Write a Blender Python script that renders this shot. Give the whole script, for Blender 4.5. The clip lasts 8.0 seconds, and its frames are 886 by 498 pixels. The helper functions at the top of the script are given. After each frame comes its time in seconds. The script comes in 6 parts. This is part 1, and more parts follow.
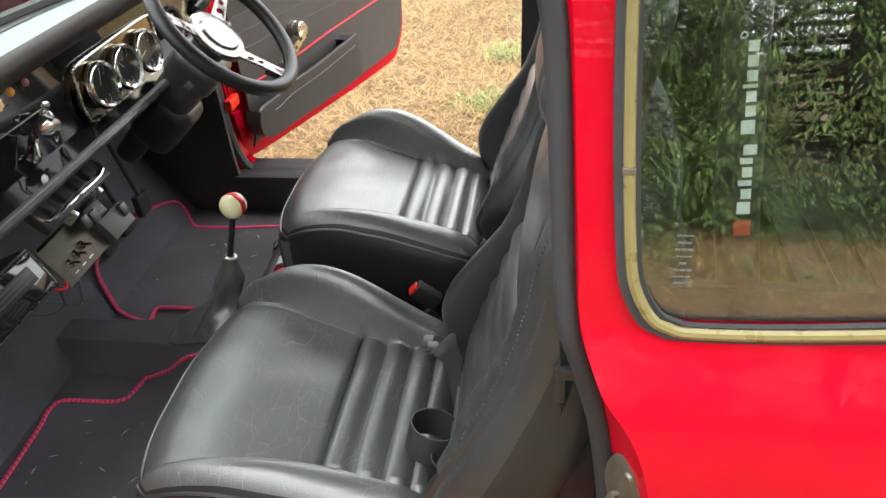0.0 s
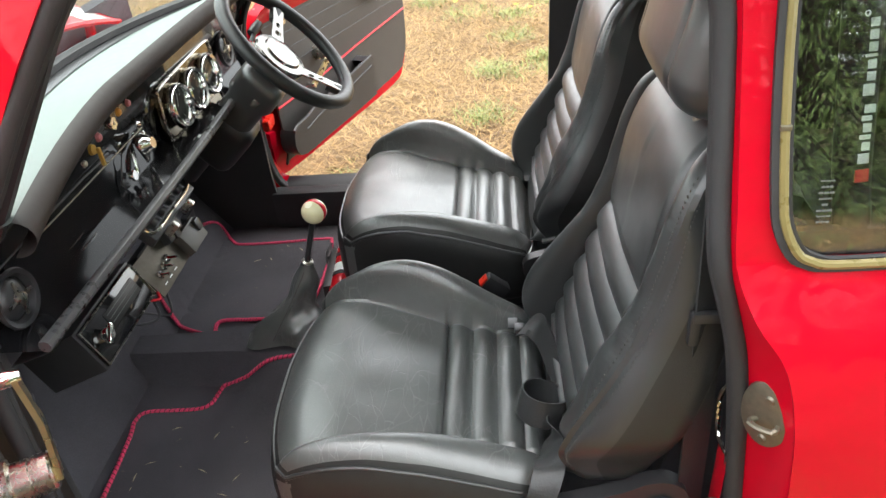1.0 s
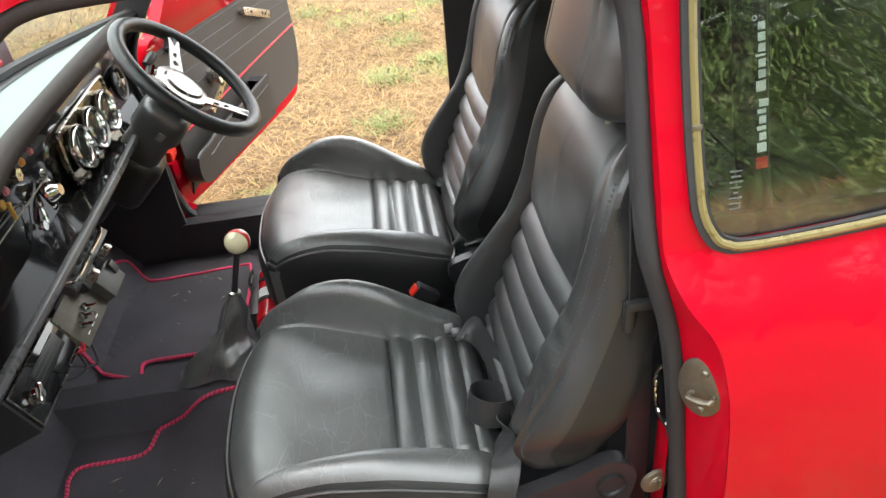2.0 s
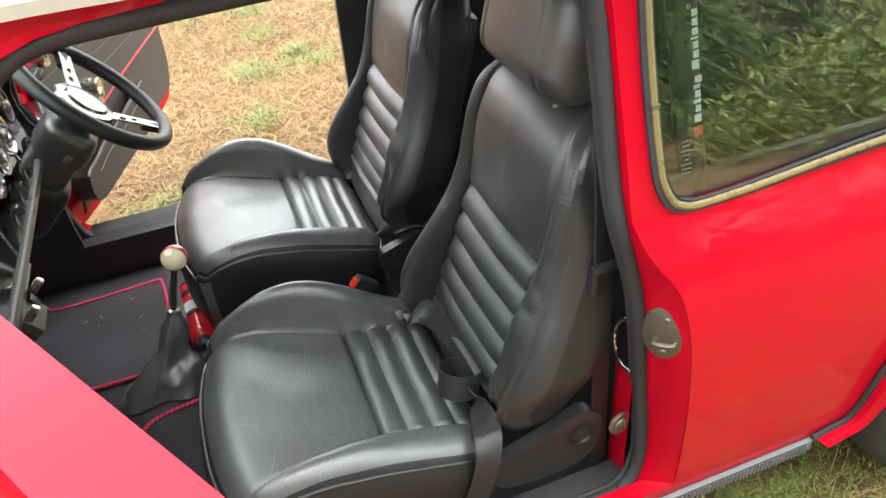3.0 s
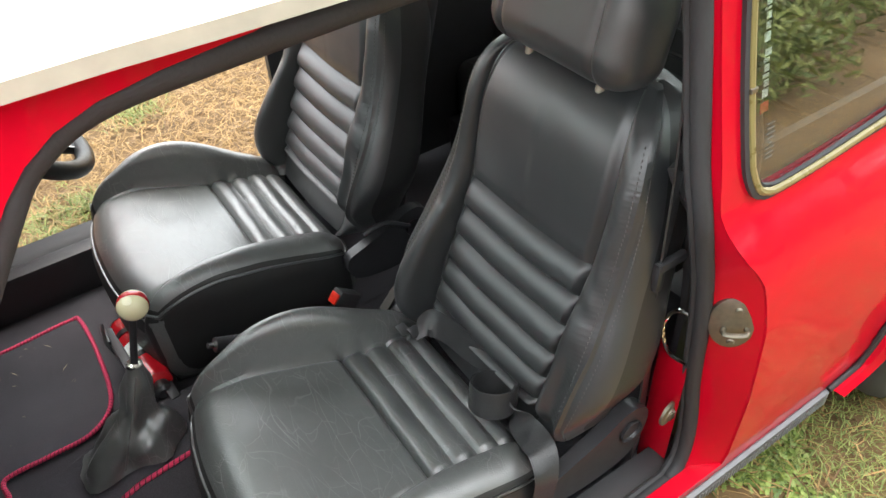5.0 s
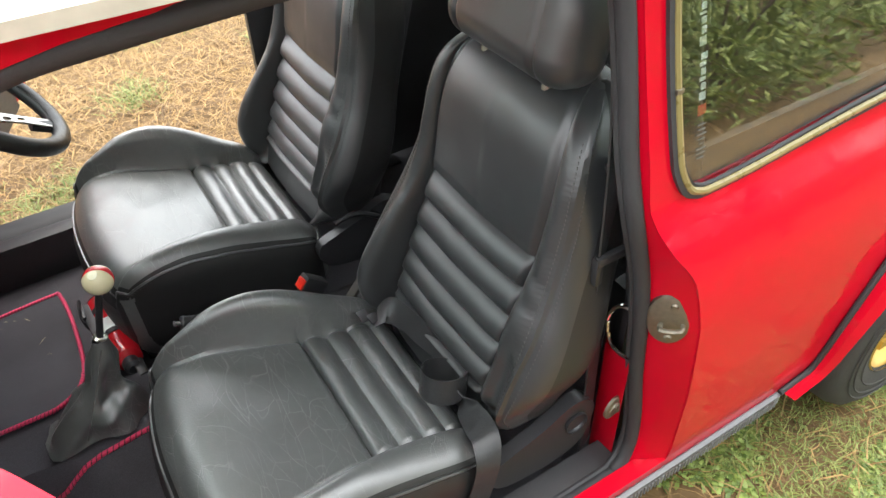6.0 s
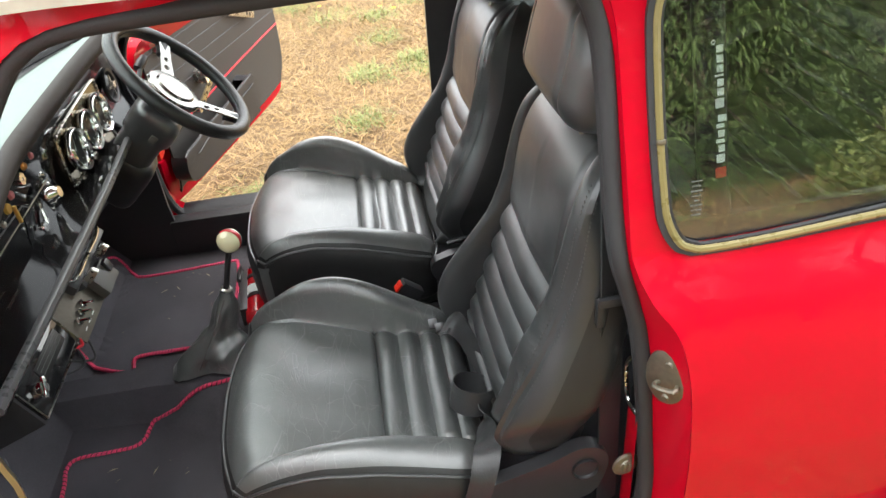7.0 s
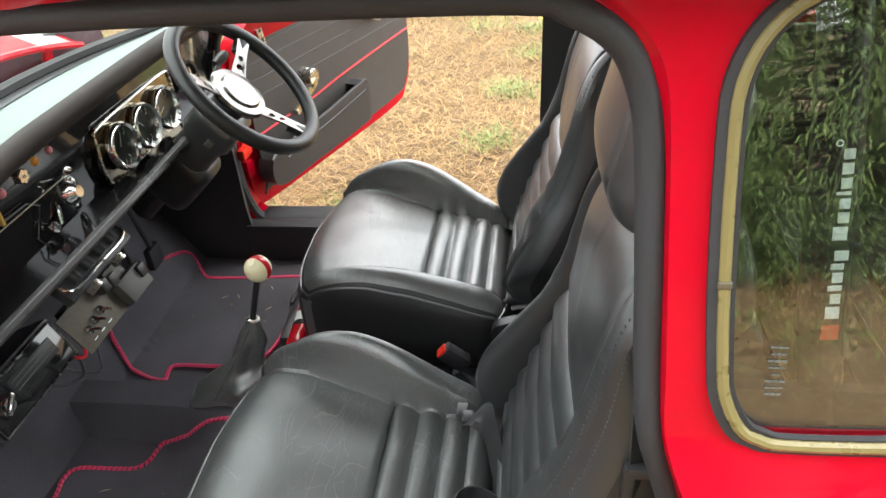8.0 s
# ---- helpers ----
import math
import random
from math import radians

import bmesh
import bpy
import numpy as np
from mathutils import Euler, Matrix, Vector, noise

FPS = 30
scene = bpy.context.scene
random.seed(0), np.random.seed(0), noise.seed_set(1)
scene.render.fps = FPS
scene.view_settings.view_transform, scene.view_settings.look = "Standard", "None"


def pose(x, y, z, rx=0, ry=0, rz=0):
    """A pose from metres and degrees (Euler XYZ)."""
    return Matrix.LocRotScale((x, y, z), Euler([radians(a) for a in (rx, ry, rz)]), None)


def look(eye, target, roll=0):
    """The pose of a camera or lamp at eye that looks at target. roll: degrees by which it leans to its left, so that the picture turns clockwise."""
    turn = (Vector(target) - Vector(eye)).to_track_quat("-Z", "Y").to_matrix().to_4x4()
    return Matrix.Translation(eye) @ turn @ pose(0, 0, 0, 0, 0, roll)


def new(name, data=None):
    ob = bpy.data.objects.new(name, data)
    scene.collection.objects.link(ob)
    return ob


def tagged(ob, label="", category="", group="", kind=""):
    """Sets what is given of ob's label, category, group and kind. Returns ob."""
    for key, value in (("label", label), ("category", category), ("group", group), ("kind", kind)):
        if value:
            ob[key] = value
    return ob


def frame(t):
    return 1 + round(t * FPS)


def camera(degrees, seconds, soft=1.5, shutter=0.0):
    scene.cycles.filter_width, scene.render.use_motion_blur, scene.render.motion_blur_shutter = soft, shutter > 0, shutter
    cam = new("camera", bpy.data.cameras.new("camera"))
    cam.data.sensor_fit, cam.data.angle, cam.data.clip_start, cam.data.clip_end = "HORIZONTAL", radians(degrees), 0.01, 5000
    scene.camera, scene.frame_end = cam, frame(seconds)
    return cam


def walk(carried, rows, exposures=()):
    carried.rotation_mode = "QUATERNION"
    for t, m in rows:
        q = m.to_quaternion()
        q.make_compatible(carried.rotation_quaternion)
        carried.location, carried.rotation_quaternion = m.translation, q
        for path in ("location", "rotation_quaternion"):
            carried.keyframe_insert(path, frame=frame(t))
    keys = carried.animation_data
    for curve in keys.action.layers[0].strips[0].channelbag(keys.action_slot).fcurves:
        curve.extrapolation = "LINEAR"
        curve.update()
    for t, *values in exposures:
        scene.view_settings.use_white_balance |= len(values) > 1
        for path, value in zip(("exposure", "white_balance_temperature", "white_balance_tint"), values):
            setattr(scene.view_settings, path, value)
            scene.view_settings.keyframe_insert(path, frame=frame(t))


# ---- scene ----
cam = camera(62.7, 8.0)
METRES, EYE, TILT, LEAN, TURN = 1.716, 1.237, -35.0, 3.5, 7.7
ROWS = [
    (0.0, 0.0, 0.0, 0.0, -0.0, 0.0, 0.0),
    (0.5, -0.0927, -0.0372, -0.0188, 0.94, 0.64, 0.19),
    (1.0, -0.1356, -0.056, -0.033, -3.52, 1.88, 3.61),
    (1.5, -0.1462, -0.068, -0.0232, -8.23, 1.44, 7.02),
    (3.0, -0.2642, -0.0736, 0.0111, -22.87, -3.14, 17.03),
    (3.5, -0.2986, -0.0308, 0.0407, -29.32, -4.95, 19.28),
    (4.0, -0.3121, 0.0089, 0.068, -31.32, -7.6, 20.33),
    (4.5, -0.3373, 0.0661, 0.1043, -35.51, -11.25, 23.16),
    (6.0, -0.3103, 0.0203, 0.0791, -34.36, -10.75, 20.78),
    (6.5, -0.2438, -0.0923, 0.013, -23.84, -4.91, 15.46),
    (7.0, -0.1781, -0.1096, -0.0096, -12.81, 0.1, 10.3),
    (7.5, -0.1007, -0.074, 0.0124, -3.61, 1.7, 4.28),
    (8.0, -0.0444, 0.015, 0.0439, -0.94, 1.67, 0.54),
]
PATH = [(t, pose(0, 0, EYE, TILT, LEAN, TURN) @ pose(METRES * x, METRES * y, METRES * z, 90 + pitch, roll, yaw)) for t, x, y, z, yaw, pitch, roll in ROWS]
PATH += [
    (0.3, look((-0.105, -0.055, 1.256), (-0.410, 1.556, 0.111), -4.3)),
    (0.8, look((-0.214, -0.130, 1.283), (-0.425, 1.510, 0.158), -5.4)),
    (1.2, look((-0.224, -0.134, 1.280), (-0.304, 1.528, 0.170), -4.8)),
    (3.2, look((-0.472, -0.111, 1.362), (0.114, 1.373, 0.155), -5.0)),
    (6.2, look((-0.464, -0.044, 1.360), (0.198, 1.323, 0.059), -3.1)),
    (6.8, look((-0.316, -0.202, 1.368), (-0.035, 1.385, 0.183), -5.0)),
    (7.3, look((-0.199, -0.148, 1.339), (-0.226, 1.508, 0.218), -5.8)),
    (7.8, look((-0.115, -0.030, 1.327), (-0.357, 1.612, 0.211), -4.6)),
]
walk(cam, sorted(PATH, key=lambda row: row[0]))

# ---- world, sun, exposure ----
world = bpy.data.worlds.new("overcast_sky")
scene.world = world
world.use_nodes = True
wn = world.node_tree
wn.nodes.clear()
sky = wn.nodes.new("ShaderNodeTexSky")
sky.sky_type, sky.sun_disc = "NISHITA", False
sky.sun_elevation, sky.sun_rotation = radians(77), radians(12)
sky.air_density, sky.dust_density, sky.ozone_density = 1.0, 4.0, 1.0
pale = wn.nodes.new("ShaderNodeMix")
pale.data_type = "RGBA"
pale.inputs[0].default_value = 0.75
pale.inputs[7].default_value = (9.0, 9.3, 9.2, 1)
bg = wn.nodes.new("ShaderNodeBackground")
bg.inputs[1].default_value = 0.145
wo = wn.nodes.new("ShaderNodeOutputWorld")
wn.links.new(sky.outputs[0], pale.inputs[6])
wn.links.new(pale.outputs[2], bg.inputs[0])
wn.links.new(bg.outputs[0], wo.inputs[0])
sun = new("sun", bpy.data.lights.new("sun", "SUN"))
sun.data.energy, sun.data.angle, sun.data.color = 0.85, radians(55), (1.0, 0.96, 0.9)
sun.matrix_world = look((0.5, 2.0, 5.2), (0, 1, 0))

scene.view_settings.exposure = 2.14

# ---- materials ----


def material(name, color, rough=0.5, metal=0.0, vary=0.15, grain=60.0, bump=0.0, bumpscale=200.0, spec=0.5, coat=0.0,
             tint=None, big=3.0, rough_vary=0.08):
    """A Principled material with variation of colour and roughness at two scales, and fine relief."""
    m = bpy.data.materials.new(name)
    m.use_nodes = True
    n, l = m.node_tree.nodes, m.node_tree.links
    p = n["Principled BSDF"]
    p.inputs["Roughness"].default_value, p.inputs["Metallic"].default_value = rough, metal
    p.inputs["Specular IOR Level"].default_value = spec
    p.inputs["Coat Weight"].default_value = coat
    p.inputs["Coat Roughness"].default_value = 0.03 if coat > 0.4 else 0.25
    tc = n.new("ShaderNodeTexCoord")
    a, b = n.new("ShaderNodeTexNoise"), n.new("ShaderNodeTexNoise")
    a.inputs["Scale"].default_value, b.inputs["Scale"].default_value = big, grain
    a.inputs["Detail"].default_value, b.inputs["Detail"].default_value = 4, 5
    l.new(tc.outputs["Object"], a.inputs["Vector"]), l.new(tc.outputs["Object"], b.inputs["Vector"])
    add = n.new("ShaderNodeMath")
    add.operation = "ADD"
    l.new(a.outputs[0], add.inputs[0]), l.new(b.outputs[0], add.inputs[1])
    mr = n.new("ShaderNodeMapRange")
    mr.inputs[1].default_value, mr.inputs[2].default_value = 0.6, 1.4
    l.new(add.outputs[0], mr.inputs[0])
    mix = n.new("ShaderNodeMix")
    mix.data_type = "RGBA"
    c = Vector(color)
    t = Vector(tint) if tint else c * (1 - vary)
    mix.inputs[6].default_value = (*t, 1)
    mix.inputs[7].default_value = (*[min(1, v * (1 + vary)) for v in c], 1)
    l.new(mr.outputs[0], mix.inputs[0]), l.new(mix.outputs[2], p.inputs["Base Color"])
    rr = n.new("ShaderNodeMapRange")
    rr.inputs[1].default_value, rr.inputs[2].default_value = 0.6, 1.4
    rr.inputs[3].default_value, rr.inputs[4].default_value = max(0, rough - rough_vary), min(1, rough + rough_vary)
    l.new(add.outputs[0], rr.inputs[0]), l.new(rr.outputs[0], p.inputs["Roughness"])
    if bump:
        c2, bp = n.new("ShaderNodeTexNoise"), n.new("ShaderNodeBump")
        c2.inputs["Scale"].default_value, c2.inputs["Detail"].default_value = bumpscale, 3
        l.new(tc.outputs["Object"], c2.inputs["Vector"])
        bp.inputs["Strength"].default_value, bp.inputs["Distance"].default_value = bump, 0.002
        l.new(c2.outputs[0], bp.inputs["Height"]), l.new(bp.outputs[0], p.inputs["Normal"])
    return m

def scuffed(m, scale=16.0, pale=0.20, amount=0.8, width=0.018, turned=0.6):
    """Adds worn creases to a leather: a broken, warped net of fine paler lines with a little relief."""
    n, l = m.node_tree.nodes, m.node_tree.links
    p = n["Principled BSDF"]
    tc, mp = n.new("ShaderNodeTexCoord"), n.new("ShaderNodeMapping")
    mp.inputs["Rotation"].default_value, mp.inputs["Scale"].default_value = (0.3, 0.2, turned), (2.0, 0.65, 1.0)
    l.new(tc.outputs["Object"], mp.inputs["Vector"])
    warp, add = n.new("ShaderNodeTexNoise"), n.new("ShaderNodeMix")
    warp.inputs["Scale"].default_value = 6
    add.data_type, add.blend_type = "RGBA", "LINEAR_LIGHT"
    add.inputs[0].default_value = 0.06
    l.new(mp.outputs[0], warp.inputs["Vector"])
    l.new(mp.outputs[0], add.inputs[6]), l.new(warp.outputs[1], add.inputs[7])
    v, r = n.new("ShaderNodeTexVoronoi"), n.new("ShaderNodeMapRange")
    v.feature = "DISTANCE_TO_EDGE"
    v.inputs["Scale"].default_value = scale
    l.new(add.outputs[2], v.inputs["Vector"])
    r.inputs[1].default_value, r.inputs[2].default_value = 0.0, width
    r.inputs[3].default_value, r.inputs[4].default_value = 1.0, 0.0
    l.new(v.outputs["Distance"], r.inputs[0])
    mask, mm, mul = n.new("ShaderNodeTexNoise"), n.new("ShaderNodeMapRange"), n.new("ShaderNodeMath")
    mask.inputs["Scale"].default_value = 11
    mm.inputs[1].default_value, mm.inputs[2].default_value = 0.40, 0.60
    mm.inputs[4].default_value = amount
    l.new(tc.outputs["Object"], mask.inputs["Vector"]), l.new(mask.outputs[0], mm.inputs[0])
    mul.operation = "MULTIPLY"
    l.new(mm.outputs[0], mul.inputs[0]), l.new(r.outputs[0], mul.inputs[1])
    mix = n.new("ShaderNodeMix")
    mix.data_type = "RGBA"
    mix.inputs[7].default_value = (pale, pale, pale * 0.95, 1)
    l.new(mul.outputs[0], mix.inputs[0])
    l.new(p.inputs["Base Color"].links[0].from_socket, mix.inputs[6])
    l.new(mix.outputs[2], p.inputs["Base Color"])
    p.inputs["Coat Roughness"].default_value, p.inputs["Coat IOR"].default_value = 0.31, 1.8
    bp = n.new("ShaderNodeBump")
    bp.inputs["Strength"].default_value, bp.inputs["Distance"].default_value = 0.5, -0.0010
    l.new(mul.outputs[0], bp.inputs["Height"])
    old = p.inputs["Normal"].links
    if old:
        l.new(old[0].from_socket, bp.inputs["Normal"])
    l.new(bp.outputs[0], p.inputs["Normal"]), l.new(bp.outputs[0], p.inputs["Coat Normal"])
    return m


red_paint = material("red_paint", (0.50, 0.0016, 0.015), 0.36, vary=0.06, grain=8, coat=0.5, rough_vary=0.04, spec=0.04)
white_paint = material("white_paint", (0.8, 0.8, 0.77), 0.25, vary=0.03, coat=0.8)
black_vinyl = material("black_vinyl", (0.036, 0.036, 0.038), 0.42, bump=0.3, bumpscale=500)
# one black leather: cushion tone lifted for sheen, backrest tone kept dark for shade
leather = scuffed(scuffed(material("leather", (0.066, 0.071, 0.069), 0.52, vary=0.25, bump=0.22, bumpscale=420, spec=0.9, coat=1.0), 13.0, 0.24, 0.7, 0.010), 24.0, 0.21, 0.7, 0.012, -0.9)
back_leather_shaded = material("back_leather_shaded", (0.022, 0.024, 0.025), 0.50, vary=0.15, bump=0.12, bumpscale=420, spec=0.6, coat=0.9)
back_leather_shaded.node_tree.nodes["Principled BSDF"].inputs["Coat Roughness"].default_value = 0.33
side_leather = scuffed(material("side_leather", (0.026, 0.028, 0.028), 0.40, vary=0.12, bump=0.05, bumpscale=420, spec=1.0, coat=0.6), 26, 0.10, 0.4)
wheel_leather = material("wheel_leather", (0.018, 0.019, 0.019), 0.35, vary=0.2, bump=0.3, bumpscale=700)
thread = material("thread", (0.10, 0.10, 0.095), 0.7)
rubber = material("rubber", (0.028, 0.028, 0.030), 0.65, vary=0.2, bump=0.2, bumpscale=300)
tyre_rubber = material("tyre_rubber", (0.035, 0.034, 0.032), 0.8, vary=0.3, bump=0.3)
carpet = material("carpet", (0.088, 0.084, 0.094), 0.95, vary=0.6, grain=700, bump=1.0, bumpscale=900, spec=0.15)
headlining = material("headlining", (0.5, 0.48, 0.43), 0.8)
chrome = material("chrome", (0.75, 0.75, 0.73), 0.1, metal=1.0, vary=0.05, rough_vary=0.04)
brushed = material("brushed_metal", (0.62, 0.60, 0.55), 0.28, metal=1.0, vary=0.12, rough_vary=0.08, grain=150)
worn_steel = material("worn_steel", (0.27, 0.25, 0.20), 0.55, metal=1.0, vary=0.25, grain=120)
trim_panel = material("trim_panel", (0.055, 0.050, 0.046), 0.55, vary=0.3, grain=40, bump=0.3, bumpscale=400)
red_cord = material("red_cord", (0.70, 0.05, 0.14), 0.7, vary=0.25, grain=300)
black_cord = material("black_cord", (0.02, 0.02, 0.022), 0.8)
red_vinyl = material("red_vinyl", (0.60, 0.01, 0.025), 0.35)
red_plastic = material("red_plastic", (0.75, 0.03, 0.015), 0.3)
dash_vinyl = material("dash_vinyl", (0.125, 0.158, 0.145), 0.5, vary=0.10, bump=0.15, bumpscale=500)
dash_pad = material("dash_pad", (0.026, 0.020, 0.018), 0.6, vary=0.15, bump=0.3, bumpscale=500, spec=0.3)
rail_vinyl = material("rail_vinyl", (0.06, 0.06, 0.062), 0.3, vary=0.1)
gloss_black = material("gloss_black", (0.010, 0.010, 0.011), 0.08, vary=0.2, coat=0.6, rough_vary=0.03)
plastic = material("black_plastic", (0.026, 0.026, 0.028), 0.35, vary=0.2)
bronze = material("dark_mirror_panel", (0.30, 0.26, 0.19), 0.16, metal=1.0, vary=0.1)
grey_plastic = material("grey_plastic", (0.085, 0.078, 0.068), 0.5, vary=0.1)
plate_metal = material("plate_metal", (0.12, 0.105, 0.085), 0.5, metal=0.7, vary=0.3, grain=90)
gold = material("gold_paint", (0.50, 0.32, 0.07), 0.35, metal=0.5, vary=0.15)
cream = material("cream_trim", (0.20, 0.165, 0.065), 0.3, vary=0.12)
ivory = material("ivory_ball", (0.72, 0.66, 0.42), 0.12, vary=0.04, coat=0.7)
red_ball = material("red_ball", (0.55, 0.012, 0.02), 0.12, vary=0.04, coat=0.7)
grey_strip = material("grey_strip", (0.14, 0.145, 0.15), 0.45, vary=0.15, grain=80)
# gutter cream greyed in colour for the shade on its side-facing lip
gutter_shaded = material("gutter_cream_shaded", (0.46, 0.44, 0.36), 0.5)
sticker_white = material("sticker_white", (0.86, 0.9, 0.88), 0.5, vary=0.05)
sticker_red = material("sticker_red", (0.6, 0.06, 0.05), 0.5)
etch = material("etched_mark", (0.12, 0.13, 0.125), 0.7)
winder_alloy = material("winder_alloy", (0.60, 0.55, 0.36), 0.3, metal=1.0, vary=0.1)
# vinyl of seat flanks and rear bench, its colour darkened to hold their shade
shaded_vinyl = material("shaded_vinyl", (0.020, 0.020, 0.020), 0.42, vary=0.2, bump=0.15, bumpscale=420, spec=0.5)
demister = material("demister_line", (0.55, 0.55, 0.50), 0.6)
alloy = material("polished_alloy", (0.28, 0.27, 0.25), 0.22, metal=1.0, vary=0.1, rough_vary=0.06)
crumb = material("crumb", (0.38, 0.33, 0.22), 0.8)
webbing = material("webbing", (0.030, 0.031, 0.032), 0.36, vary=0.15, bump=0.3, bumpscale=300)
gauge_face = material("gauge_face", (0.012, 0.012, 0.013), 0.4)
glow_amber = material("amber_lens", (0.6, 0.25, 0.04), 0.3)
pink_lens = material("pink_lens", (0.45, 0.14, 0.16), 0.3)
soil = material("soil", (0.185, 0.112, 0.045), 0.95, tint=(0.085, 0.052, 0.021), grain=25, bump=0.8, bumpscale=60, big=1.2)
straw_blade = material("straw_blade", (0.46, 0.32, 0.14), 0.7)
green_blade = material("green_blade", (0.10, 0.15, 0.03), 0.6, vary=0.3)
leaf_green = material("leaf_green", (0.09, 0.15, 0.03), 0.55, vary=0.3)
needle = material("conifer_needle", (0.07, 0.11, 0.03), 0.7, vary=0.35)
bark = material("bark", (0.10, 0.07, 0.05), 0.9, vary=0.4, bump=1.0, bumpscale=30)
petal = material("yellow_petal", (0.75, 0.55, 0.02), 0.6)


def by_island(m, dark, light):
    """Lets each blade or leaf of a joined mesh take its own shade."""
    n, l = m.node_tree.nodes, m.node_tree.links
    geo, ramp = n.new("ShaderNodeNewGeometry"), n.new("ShaderNodeMix")
    ramp.data_type = "RGBA"
    ramp.inputs[6].default_value, ramp.inputs[7].default_value = (*dark, 1), (*light, 1)
    l.new(geo.outputs["Random Per Island"], ramp.inputs[0])
    l.new(ramp.outputs[2], n["Principled BSDF"].inputs["Base Color"])


by_island(straw_blade, (0.09, 0.048, 0.015), (0.38, 0.236, 0.084))
by_island(green_blade, (0.09, 0.125, 0.022), (0.25, 0.27, 0.07))
by_island(leaf_green, (0.07, 0.12, 0.02), (0.26, 0.33, 0.07))
by_island(needle, (0.08, 0.125, 0.03), (0.20, 0.27, 0.075))


def pane_glass(name, tint, gain=1.0):
    """Thin sheet glass: light passes straight through, and its two faces mirror more the flatter they are met."""
    m = bpy.data.materials.new(name)
    m.use_nodes = True
    n, l = m.node_tree.nodes, m.node_tree.links
    n.clear()
    out, mix = n.new("ShaderNodeOutputMaterial"), n.new("ShaderNodeMixShader")
    clear, gloss, face = n.new("ShaderNodeBsdfTransparent"), n.new("ShaderNodeBsdfGlossy"), n.new("ShaderNodeLayerWeight")
    clear.inputs[0].default_value = (*tint, 1)
    gloss.inputs["Roughness"].default_value = 0.0
    face.inputs[0].default_value = 0.5
    power, scale = n.new("ShaderNodeMath"), n.new("ShaderNodeMath")
    power.operation, scale.operation, scale.use_clamp = "POWER", "MULTIPLY_ADD", True
    power.inputs[1].default_value = 5.0
    scale.inputs[1].default_value, scale.inputs[2].default_value = 0.95, 0.045 * gain
    l.new(face.outputs["Facing"], power.inputs[0]), l.new(power.outputs[0], scale.inputs[0])
    l.new(scale.outputs[0], mix.inputs[0])
    l.new(clear.outputs[0], mix.inputs[1]), l.new(gloss.outputs[0], mix.inputs[2])
    l.new(mix.outputs[0], out.inputs[0])
    return m


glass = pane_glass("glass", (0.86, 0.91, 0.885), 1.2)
tinted_glass = pane_glass("tinted_glass", (0.85, 0.89, 0.87), 4.6)

# ---- building helpers ----


def mesh_of(name, bm, mat, smooth=True):
    me = bpy.data.meshes.new(name)
    bmesh.ops.recalc_face_normals(bm, faces=bm.faces[:])
    bm.to_mesh(me)
    bm.free()
    for m in (mat if isinstance(mat, (list, tuple)) else [mat]):
        me.materials.append(m)
    if smooth:
        me.shade_smooth()
        me.set_sharp_from_angle(angle=radians(38))
    return me


def part(name, bm, mat, parent=None, label="", smooth=True):
    ob = new(name, mesh_of(name, bm, mat, smooth))
    ob.parent = parent
    if label:
        tagged(ob, label)
    return ob


def thing(name, label, category, at=(0, 0, 0), kind="", group=""):
    ob = new(name)
    ob.location = at
    ob.empty_display_size = 0.05
    return tagged(ob, label, category, group, kind)


def box(sx, sy, sz, at=(0, 0, 0), bevel=0.0, m=None, seg=2):
    bm = bmesh.new()
    bmesh.ops.create_cube(bm, size=1)
    bmesh.ops.transform(bm, matrix=Matrix.Diagonal((sx, sy, sz, 1)), verts=bm.verts)
    if bevel:
        bmesh.ops.bevel(bm, geom=bm.edges[:], offset=bevel, segments=seg, affect="EDGES", profile=0.6)
    bmesh.ops.transform(bm, matrix=(m or Matrix.Translation(at)), verts=bm.verts)
    return bm


def join(*bms):
    """Several bmeshes as one."""
    out = bmesh.new()
    for b in bms:
        me = bpy.data.meshes.new("tmp")
        b.to_mesh(me)
        b.free()
        out.from_mesh(me)
        bpy.data.meshes.remove(me)
    return out


def spin(profile, m=None, n=32):
    """A turned solid: profile of (radius, height) about z."""
    bm = bmesh.new()
    rings = []
    for r, h in profile:
        if r < 1e-6:
            rings.append([bm.verts.new((0, 0, h))])
        else:
            rings.append([bm.verts.new((r * math.cos(2 * math.pi * i / n), r * math.sin(2 * math.pi * i / n), h)) for i in range(n)])
    for a, b in zip(rings, rings[1:]):
        for i in range(n):
            j = (i + 1) % n
            if len(a) == 1 and len(b) == 1:
                continue
            if len(a) == 1:
                bm.faces.new((a[0], b[j], b[i]))
            elif len(b) == 1:
                bm.faces.new((a[i], a[j], b[0]))
            else:
                bm.faces.new((a[i], a[j], b[j], b[i]))
    if m:
        bmesh.ops.transform(bm, matrix=m, verts=bm.verts)
    return bm


